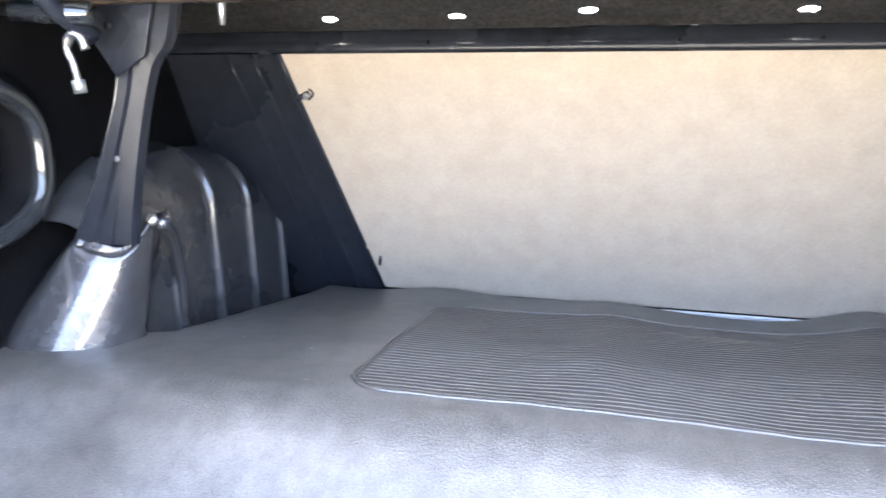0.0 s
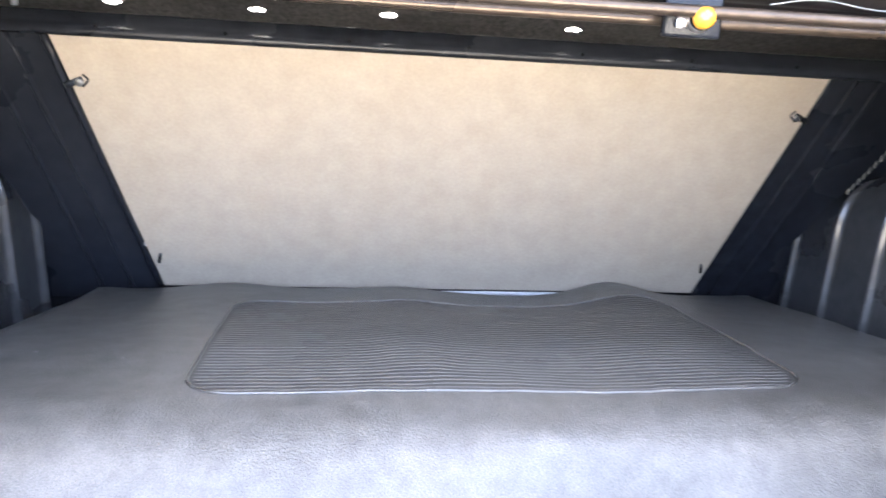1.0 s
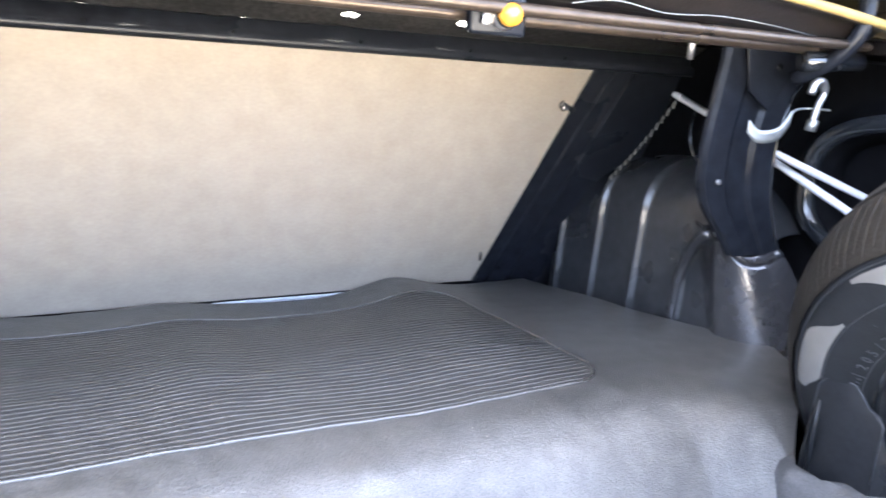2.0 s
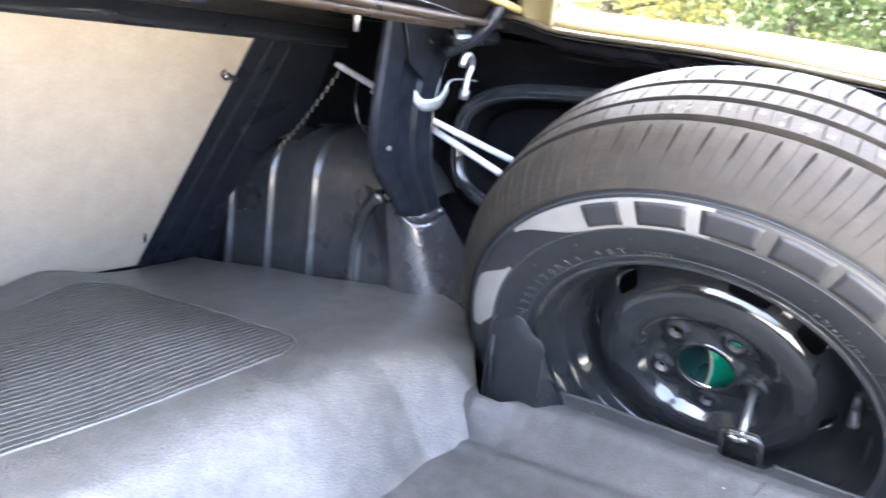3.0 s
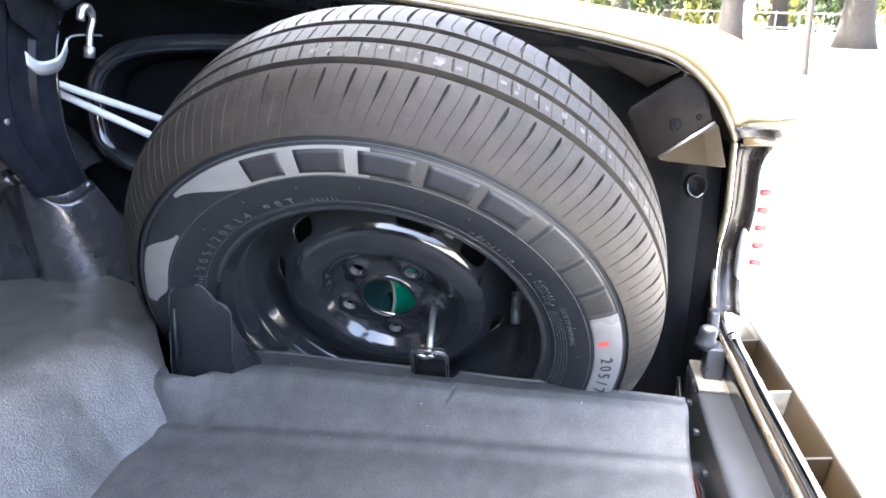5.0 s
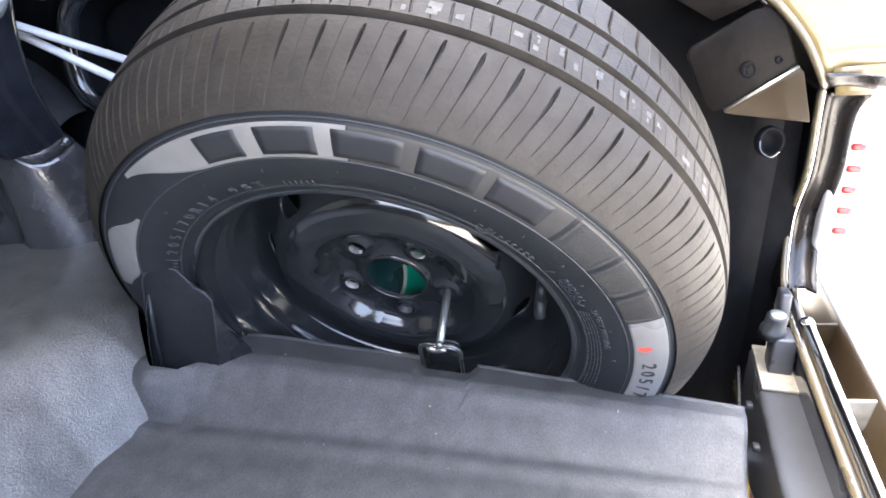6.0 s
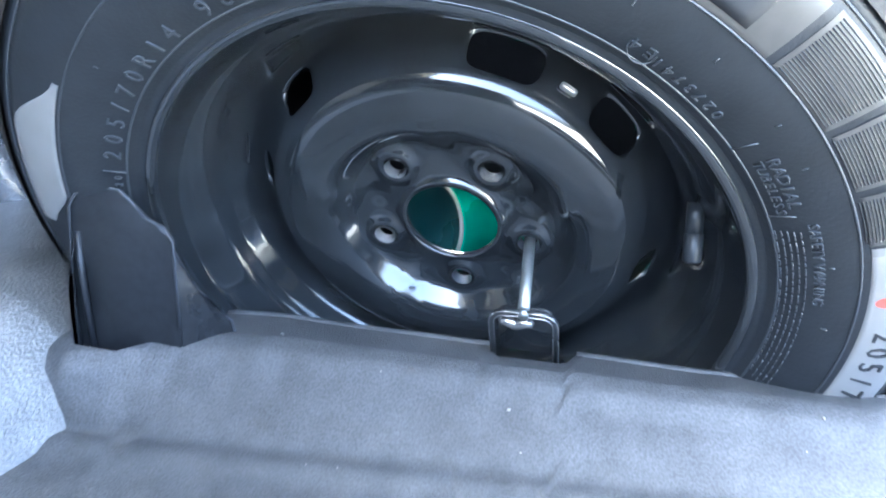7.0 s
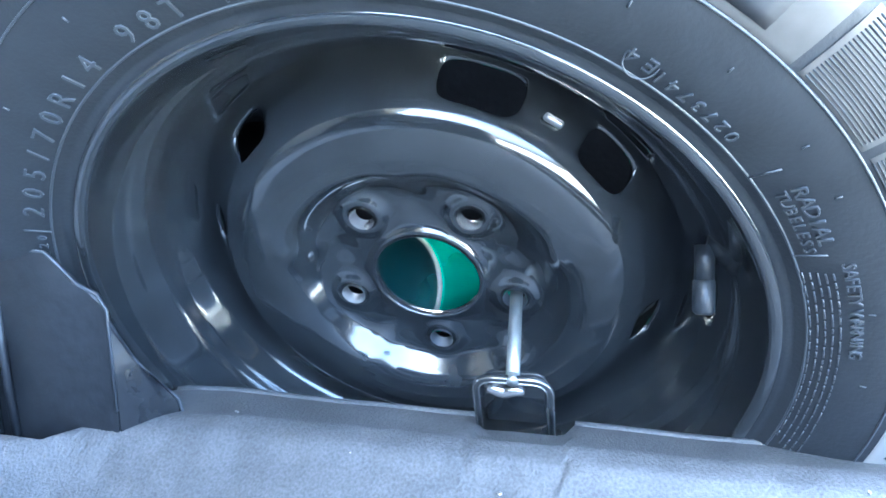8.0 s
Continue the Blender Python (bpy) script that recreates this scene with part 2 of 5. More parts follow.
def revolve(profile, n=96, bm=None, a0=0.0, a1=2 * math.pi, closed=False):
    """Turns (radius, height) pairs about the local z axis."""
    bm = bm or bmesh.new()
    full = abs(a1 - a0 - 2 * math.pi) < 1e-6
    k = n if full else n + 1
    g = [[bm.verts.new((r * math.cos(a0 + (a1 - a0) * i / n), r * math.sin(a0 + (a1 - a0) * i / n), z)) for r, z in profile] for i in range(k)]
    m = len(profile)
    for i in range(n):
        for j in range(m if closed else m - 1):
            bm.faces.new((g[i][j], g[(i + 1) % k][j], g[(i + 1) % k][(j + 1) % m], g[i][(j + 1) % m]))
    return bm


def box(sx, sy, sz, m=None, bevel=0.0, bm=None, segs=2):
    own = bmesh.new()
    bmesh.ops.create_cube(own, size=1.0)
    bmesh.ops.scale(own, vec=(sx, sy, sz), verts=own.verts)
    if bevel:
        bmesh.ops.bevel(own, geom=own.edges[:], offset=bevel, segments=segs, affect="EDGES", profile=0.6)
    if m is not None:
        bmesh.ops.transform(own, matrix=m, verts=own.verts)
    if bm is None:
        return own
    me = bpy.data.meshes.new("tmp")
    own.to_mesh(me)
    own.free()
    bm.from_mesh(me)
    bpy.data.meshes.remove(me)
    return bm


def slab(outline, thick, bevel=0.0):
    """A plate: the outline's points, in order, pushed along thick."""
    bm = bmesh.new()
    t = Vector(thick)
    a = [bm.verts.new(Vector(p)) for p in outline]
    b = [bm.verts.new(Vector(p) + t) for p in outline]
    n = len(a)
    bm.faces.new(a)
    bm.faces.new(b[::-1])
    for i in range(n):
        bm.faces.new((a[i], b[i], b[(i + 1) % n], a[(i + 1) % n]))
    if bevel:
        bmesh.ops.bevel(bm, geom=bm.edges[:], offset=bevel, segments=2, affect="EDGES", profile=0.6)
    return bm


def bolt_head(at, axis, r=0.006, h=0.005, sides=6, bm=None):
    bm = bm or bmesh.new()
    q = Vector(axis).to_track_quat("Z", "Y").to_matrix().to_4x4()
    m = Matrix.Translation(at) @ q
    rings = []
    for rr, z in ((r, 0), (r, h * 0.8), (r * 0.8, h)):
        rings.append([bm.verts.new(m @ Vector((rr * math.cos(2 * math.pi * k / sides), rr * math.sin(2 * math.pi * k / sides), z))) for k in range(sides)])
    for i in range(2):
        for k in range(sides):
            bm.faces.new((rings[i][k], rings[i][(k + 1) % sides], rings[i + 1][(k + 1) % sides], rings[i + 1][k]))
    bm.faces.new(rings[2])
    return bm


def step(t):
    t = min(1.0, max(0.0, t))
    return t * t * (3 - 2 * t)


def lerp(table, x):
    """Piecewise linear look-up in ((x, y), ...)."""
    if x <= table[0][0]:
        return table[0][1]
    for (a, ya), (b, yb) in zip(table, table[1:]):
        if x <= b:
            return ya + (yb - ya) * (x - a) / (b - a)
    return table[-1][1]


def curve(table, x):
    """Smooth look-up in ((x, y), ...), without overshoot."""
    if x <= table[0][0]:
        return table[0][1]
    if x >= table[-1][0]:
        return table[-1][1]
    k = max(i for i in range(len(table) - 1) if table[i][0] <= x)
    d = [(table[i + 1][1] - table[i][1]) / (table[i + 1][0] - table[i][0]) for i in range(len(table) - 1)]

    def tangent(i):
        if i == 0 or i == len(d):
            return d[min(i, len(d) - 1)]
        return 0.0 if d[i - 1] * d[i] <= 0 else 2 * d[i - 1] * d[i] / (d[i - 1] + d[i])
    (x0, y0), (x1, y1) = table[k], table[k + 1]
    h = x1 - x0
    t = (x - x0) / h
    return (2 * t ** 3 - 3 * t * t + 1) * y0 + (t ** 3 - 2 * t * t + t) * h * tangent(k) + (3 * t * t - 2 * t ** 3) * y1 + (t ** 3 - t * t) * h * tangent(k + 1)


def wave(x, y, s, seed=0.0):
    return noise.noise(Vector((x * s, y * s, seed)))


# ---------------------------------------------------------------- the plan
CX = 0.262                      # the car's centre line
DECK_Z, FLOOR_Z = 0.628, 0.497  # the raised deck and the low floor of the trunk
TRAY_Z = 1.082                  # underside of the parcel shelf


def bulkhead_y(z):
    """The plane of the seat-back bulkhead, its top leaning to the rear."""
    return 1.012 + (1.04 - z) * 0.487


# ---------------------------------------------------------------- ground
def ground_z(x, y):
    return 0.03 * (x - 1.0)


ground = part("ground", surface(lambda x, y: (x, y, ground_z(x, y)), spans(-1200, 1200, 41), spans(-1200, 1200, 41)), PALE_GROUND, None, smooth=False)
tagged(ground, "pale sunlit paving and bare ground", "ground", kind="structure")

# ---------------------------------------------------------------- the car
car = thing("car", "gold vintage car with an open black-painted trunk", "car")


# --- bulkhead behind the board, with the seat opening
def bulkhead():
    def f(u, v):
        z = v
        return (CX + u, bulkhead_y(z) + 0.006, z)
    us = sorted(set(spans(-0.93, 0.93, 40) + [-0.5, 0.5]))
    vs = spans(0.30, 1.06, 16)
    bm = surface(f, us, vs, keep=lambda u, v: not (abs(u + 0.023) < 0.42 and 0.72 < v < 0.95))
    return part("bulkhead", bm, SATIN_BLACK, car, solid=0.004, offset=1.0)


bulkhead()
# pressed flange along the slanting edges of the seat opening
for s in (-1, 1):
    pts = [(CX + s * lerp(((0.60, 0.516), (1.04, 0.622)), z), bulkhead_y(z) - 0.004, z) for z in spans(0.60, 1.035, 12)]
    part("opening_flange", tube(pts, 0.006, 8), SATIN_BLACK, car, "black folded metal flange with a worn edge")
    for k, off in enumerate((0.055, 0.10)):
        pts = [(CX + s * (lerp(((0.60, 0.516), (1.04, 0.622)), z) + off + 0.02 * (1.04 - z) * k), bulkhead_y(z) + 0.0065, z) for z in spans(0.58, 1.03, 12)]
        part("pressed_bead", tube(pts, 0.0040, 8), SATIN_BLACK, car)
    part("screw", bolt_head((CX + s * 0.53, bulkhead_y(0.685) - 0.006, 0.685), (0, -1, -0.4), 0.005, 0.003), STEEL, car)
    part("screw", bolt_head((CX + s * 0.655, bulkhead_y(1.035) - 0.002, 1.035), (0, -1, -0.4), 0.005, 0.003), STEEL, car)


# --- parcel shelf underside with its row of oval holes, and the lip over the board
SHELF_HOLES = [(-0.25, 0.977), (-0.051, 0.976), (0.138, 0.970), (0.420, 0.976), (0.60, 0.972)]


def parcel_shelf():
    bm = bmesh.new()
    holes = SHELF_HOLES
    nx, ny = 420, 110
    x0, x1, y0, y1 = CX - 0.95, CX + 0.95, 0.66, 1.03
    dxs, dys = (x1 - x0) / nx, (y1 - y0) / ny
    verts = {}

    def z_at(x, y):
        return lerp(((0.66, 1.104), (0.90, 1.112), (0.93, 1.106), (1.0, 1.064), (1.03, 1.062)), y) + 0.0012 * wave(x, y, 30, 2.0)

    def vert(i, j):
        if (i, j) not in verts:
            x, y = x0 + i * dxs, y0 + j * dys
            for hx, hy in holes:
                ex, ey = (x - hx) / 0.0125, (y - hy) / 0.0062
                d = math.hypot(ex, ey)
                if 0.6 < d < 1.35:
                    x, y = hx + (x - hx) / d, hy + (y - hy) / d
                    break
            verts[i, j] = bm.verts.new((x, y, z_at(x, y)))
        return verts[i, j]
    for i in range(nx):
        for j in range(ny):
            x, y = x0 + (i + 0.5) * dxs, y0 + (j + 0.5) * dys
            if any(math.hypot((x - hx) / 0.0125, (y - hy) / 0.0062) < 0.85 for hx, hy in holes):
                continue
            vs = [vert(i, j), vert(i + 1, j), vert(i + 1, j + 1), vert(i, j + 1)]
            if len({tuple(round(c, 5) for c in v.co) for v in vs}) == 4:
                bm.faces.new(vs)
    return part("parcel_shelf", bm, SHELF, car, "black sheet metal with oval holes, speckled with dust", solid=0.0015, offset=1.0)


parcel_shelf()
# Translucent discs added behind the holes to spread daylight without sun flecks.
DIFFUSER = bpy.data.materials.new("translucent_white_diffuser")
DIFFUSER.use_nodes = True
_tr = DIFFUSER.node_tree.nodes.new("ShaderNodeBsdfTranslucent")
_tr.inputs["Color"].default_value = (0.8, 0.8, 0.77, 1)
DIFFUSER.node_tree.links.new(_tr.outputs[0], DIFFUSER.node_tree.nodes["Material Output"].inputs["Surface"])
for hx, hy in SHELF_HOLES:
    disc = bmesh.new()
    bmesh.ops.create_circle(disc, cap_ends=True, segments=24, radius=1.0)
    bmesh.ops.transform(disc, matrix=pose(hx, hy + 0.002, 1.065 + 0.6 * (1.0 - hy) + 0.004, -31, 0, 0) @ Matrix.Diagonal((0.018, 0.0115, 1, 1)), verts=disc.verts)
    part("hole_diffuser", disc, DIFFUSER, car, "translucent disc added to show daylight in a hole")
lip = [(0.0, 0.0), (0.0, -0.022), (-0.012, -0.030), (-0.014, -0.044), (-0.010, -0.050)]
part("shelf_lip", surface(lambda u, v: (CX + u, 1.008 + lip[int(v)][0], TRAY_Z - 0.018 + lip[int(v)][1] * 0.68), spans(-0.93, 0.93, 30), range(5)), SATIN_BLACK, car, solid=0.002)
for k in range(7):
    part("clip", bolt_head((CX - 0.54 + k * 0.18, 0.990, 1.044), (0, -1, 0), 0.003, 0.0015), CAVITY, car)
# the panel between shelf and trunk lid, and its rear edge
part("upper_back_panel", surface(lambda u, v: (CX + u, 0.68 - 0.14 * v, 1.105 + 0.012 * math.sin(v * 3.1) + 0.030 * v), spans(-0.93, 0.93, 20), spans(0, 1, 8)), BLACK, car, solid=0.003, offset=1.0)

# --- two spring bars that cross the car under the shelf
for k, (y, z, r) in enumerate(((0.612, 1.066, 0.0062), (0.575, 1.073, 0.0062))):
    pts = smooth_line([(CX - 0.80, y + 0.02, z + 0.004), (CX - 0.4, y, z), (CX, y - 0.002, z - 0.001), (CX + 0.4, y, z), (CX + 0.72, y + 0.01, z + 0.002)], 30)
    part("spring_bar", tube(pts, r, 12), SPRING_BAR, car, "bright worn steel lid spring bar")
wire = smooth_line([(0.50, 0.57, 1.083), (0.55, 0.565, 1.090), (0.62, 0.568, 1.084), (0.70, 0.57, 1.088), (0.80, 0.58, 1.086), (0.92, 0.60, 1.08)], 24)
part("wire", tube(wire, 0.0007, 6), ZINC, car)


def trunk_light():
    base = part("lamp_bracket", box(0.062, 0.012, 0.05, pose(0.428, 0.590, 1.072), 0.004), SATIN_BLACK, car, "black lamp bracket")
    bulb = revolve([(0.0001, 0.016), (0.006, 0.0145), (0.0105, 0.009), (0.0115, 0.002), (0.008, -0.006), (0.006, -0.012)], 20)
    bmesh.ops.transform(bulb, matrix=pose(0.432, 0.574, 1.066, 90, 0, 0), verts=bulb.verts)
    part("bulb", bulb, AMBER, base, "amber glass bulb")
    sock = revolve([(0.012, -0.002), (0.014, 0.0), (0.014, 0.004), (0.012, 0.006)], 16)
    bmesh.ops.transform(sock, matrix=pose(0.432, 0.583, 1.066, 90, 0, 0), verts=sock.verts)
    part("socket", sock, STEEL, base)
    part("spring_clip", box(0.012, 0.004, 0.012, pose(0.413, 0.580, 1.062), 0.002), STEEL, base)


trunk_light()


# --- wheelhouses, shock towers, braces and inner quarter panels, both sides alike
def wheelhouse(s):
    beads = (0.835, 0.948, 1.062, 1.175)

    def f(y, v):
        e = min(1.0, abs((y - 0.93) / (0.36 if y > 0.93 else 0.30)))
        zt = 0.50 + 0.387 * (1 - e ** 2.6) ** 0.5
        in_x = 0.708 + 0.10 * max(0.0, (abs(y - 0.93) - 0.245) / 0.115) ** 2
        b = sum(math.exp(-((y - yb) / 0.0065) ** 2) for yb in beads)
        if y < 0.80:
            b = 0
        rc = 0.10
        arc = 0.5 * math.pi * rc
        wall = max(0.001, zt - rc - 0.45)
        if v <= 0.5:
            dx, z, nx, nz = in_x, 0.45 + wall * v / 0.5, 1.0, 0.0
        elif v <= 0.8:
            a = (v - 0.5) / 0.3 * math.pi / 2
            dx, z, nx, nz = in_x + rc * (1 - math.cos(a)), 0.45 + wall + rc * math.sin(a), math.cos(a), math.sin(a)
        else:
            dx, z, nx, nz = in_x + rc + (v - 0.8) / 0.2 * 0.16, 0.45 + wall + rc, 0.0, 1.0
        lean = 0.05 * (z - 0.6)
        fade = 1.0 if v < 0.62 else max(0.25, 1 - (v - 0.62) / 0.12)
        if abs(y - beads[0]) < 0.03 and v > 0.40:
            fade *= max(0.0, 1 - (v - 0.40) / 0.08)
        dx += lean - 0.011 * b * nx * fade
        z += 0.011 * b * nz * fade
        return (CX + s * dx, y, z)
    ys = spans(0.715, 1.285, 240)
    vs = spans(0, 0.5, 12)[:-1] + spans(0.5, 0.8, 16)[:-1] + spans(0.8, 1.0, 6)
    part("wheelhouse", surface(f, ys, vs), WHEELHOUSE_BLACK, car, "ribbed black wheelhouse dome", solid=0.002)


def shock_tower(s):
    """The wheelhouse's rounded rear corner: a wall that turns from inboard to the rear under a dipped collar."""
    def f(a, v):
        r = 0.060 + 0.070 * v
        tangent = 0.680 + 0.022 * v - 0.006 * math.exp(-((v - 0.0) / 0.05) ** 2)
        cy = 0.748 - 0.018 * v
        top = 0.800 - 0.034 * math.sin(max(0.0, min(1.0, (a - 12) / 86)) * math.pi) ** 0.8 - 0.0005 * max(0.0, a - 70)
        z = top - 0.215 * v - 0.004 * math.exp(-((v - 0.055) / 0.018) ** 2) * 0.0
        groove = 0.003 * math.exp(-((v - 0.060) / 0.014) ** 2)
        if a <= 0:
            return (CX + s * (tangent + groove - a * 0.0011), cy - a * 0.0022, z)
        w = radians(a)
        return (CX + s * (tangent + r - (r - groove) * math.cos(w)), cy - (r - groove) * math.sin(w), z)
    angles = spans(-34, 0, 10)[:-1] + spans(0, 128, 56)
    vs = spans(0, 0.14, 16)[:-1] + spans(0.14, 1, 14)
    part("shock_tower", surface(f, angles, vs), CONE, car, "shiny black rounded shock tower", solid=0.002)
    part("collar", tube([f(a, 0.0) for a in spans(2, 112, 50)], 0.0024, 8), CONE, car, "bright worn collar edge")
    for a0, z0, mat in ((6, 0.798, STEEL), (104, 0.772, BLACK_GLOSS), (116, 0.752, STEEL)):
        c = Vector(f(a0, 0.0))
        part("nut", bolt_head((c.x, c.y - 0.002, z0), (-0.4 * s, -0.8, 0.4), 0.008, 0.009), mat, car, "hexagon nut")
    # pressed flange that runs from the collar down over the wheelhouse
    pts = smooth_line([(CX + s * 0.672, 0.752, 0.797), (CX + s * 0.680, 0.782, 0.775), (CX + s * 0.692, 0.812, 0.735), (CX + s * 0.698, 0.830, 0.69), (CX + s * 0.702, 0.836, 0.64), (CX + s * 0.702, 0.836, 0.60)], 24)
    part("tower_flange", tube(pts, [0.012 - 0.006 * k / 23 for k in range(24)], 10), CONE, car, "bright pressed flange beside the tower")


def brace(s):
    """The upright plate from the shock tower to the shelf: wide at its head, waisted, flared at its foot."""
    if s < 0:
        inner = ((0.772, 0.676), (0.80, 0.672), (0.90, 0.652), (1.00, 0.622), (1.03, 0.598), (1.10, 0.580))
        outer = ((0.772, 0.757), (0.80, 0.740), (0.90, 0.692), (1.00, 0.662), (1.03, 0.690), (1.10, 0.735))
    else:
        inner = ((0.772, 0.660), (0.796, 0.642), (0.852, 0.592), (0.891, 0.577), (0.928, 0.576), (1.03, 0.585), (1.10, 0.590))
        outer = ((0.772, 0.752), (0.797, 0.736), (0.873, 0.705), (0.924, 0.699), (1.005, 0.712), (1.039, 0.745), (1.10, 0.772))

    def f(z, k):
        a, b = curve(inner, z), curve(outer, z)
        w = b - a
        u, d = ((0.0, 0.014), (0.0, 0.006), (0.03, 0.0), (0.30, -0.001), (0.36, 0.004), (0.62, 0.004), (0.68, -0.001), (0.97, 0.0), (1.0, 0.006), (1.0, 0.040))[int(k)]
        return (CX + s * (a + w * u), 0.690 + 0.03 * (1.0 - z) + d - 0.012 * u, z)
    br = part("brace", surface(f, spans(0.772, 1.10, 30), range(10)), SATIN_BLACK, car, "black pressed-steel upright brace", solid=0.002, smooth=False)
    edge = [Vector(f(z, 7)) + Vector((s * 0.003, 0.001, 0)) for z in spans(0.775, 1.05, 20)]
    part("rolled_edge", tube(edge, 0.0028, 8), BLACK_GLOSS, br, "worn outer edge")
    # gusset folded over its head
    g = slab([(CX + s * 0.622, 0.676, 1.010), (CX + s * 0.660, 0.672, 0.985), (CX + s * 0.735, 0.668, 1.095), (CX + s * 0.600, 0.676, 1.095)], (0, 0.003, 0), 0.001)
    part("gusset", g, SATIN_BLACK, br)
    part("rivet", bolt_head((CX + s * 0.665, 0.670, 1.045), (0, -1, 0), 0.005, 0.002, 10), BLACK_GLOSS, br)
    part("rivet", bolt_head((CX + s * (0.600 if s > 0 else 0.68), 0.686, 0.885), (0, -1, 0), 0.004, 0.002, 10), STEEL, br)


def inner_quarter(s):
    """The inner skin with a long oval opening in a flared rim."""
    cy, cz, ry, rz, n = 0.47, 0.881, 0.222, 0.092, 72

    def oval(a, grow=0.0):
        c, d = math.cos(a), math.sin(a)
        return (cy + (ry + grow) * math.copysign(abs(c) ** 0.66, c), cz + (rz + grow) * math.copysign(abs(d) ** 0.66, d))
    y0, y1, z0, z1 = -0.215, 1.26, 0.34, 1.09

    def f(k, v):
        a = 2 * math.pi * k / n
        ey, ez = oval(a)
        t = min((y1 - cy) / max(1e-6, math.cos(a)) if math.cos(a) > 0 else (cy - y0) / max(1e-6, -math.cos(a)),
                (z1 - cz) / max(1e-6, math.sin(a)) if math.sin(a) > 0 else (cz - z0) / max(1e-6, -math.sin(a)))
        oy, oz = cy + t * math.cos(a), cz + t * math.sin(a)
        w = max(0.0, v)
        y, z = ey + (oy - ey) * w, ez + (oz - ez) * w
        dist = w * math.hypot(oy - ey, oz - ez)
        z = min(z, lerp(((-0.23, 0.87), (-0.15, 0.955), (-0.09, 0.975), (0.013, 0.995), (0.24, 1.03), (0.49, 1.05), (0.9, 1.09)), y))
        dx = 0.835 - 0.030 * math.exp(-((dist - 0.018) / 0.020) ** 2)
        if v < 0:
            dx += -v * 0.03
            y, z = cy + (ey - cy) * (1 + v * 0.06), cz + (ez - cz) * (1 + v * 0.12)
        return (CX + s * dx, y, z)
    vs = [-1.0, -0.4] + [(i / 26) ** 2 for i in range(27)]
    lip_pts = [(CX + s * 0.812, *oval(2 * math.pi * (k + 0.5) / 72, 0.012)) for k in range(73)]
    part("opening_rim", tube(lip_pts, 0.015, 12, caps=False), BLACK_GLOSS, car, "shiny black rolled rim of the oval opening")
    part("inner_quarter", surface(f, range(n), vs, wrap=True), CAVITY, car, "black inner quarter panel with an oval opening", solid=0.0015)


# the trunk opening's edge: y, half-width, height
RIM = [(0.86, 0.735, 1.112), (0.60, 0.738, 1.094), (0.49, 0.738, 1.072), (0.24, 0.738, 1.052), (0.013, 0.738, 1.021), (-0.094, 0.738, 1.001), (-0.151, 0.738, 0.983),
       (-0.196, 0.738, 0.944), (-0.226, 0.745, 0.896), (-0.243, 0.82, 0.868), (-0.25, 0.84, 0.777), (-0.25, 0.872, 0.703), (-0.25, 0.84, 0.632), (-0.252, 0.74, 0.609), (-0.262, 0.0, 0.606)]


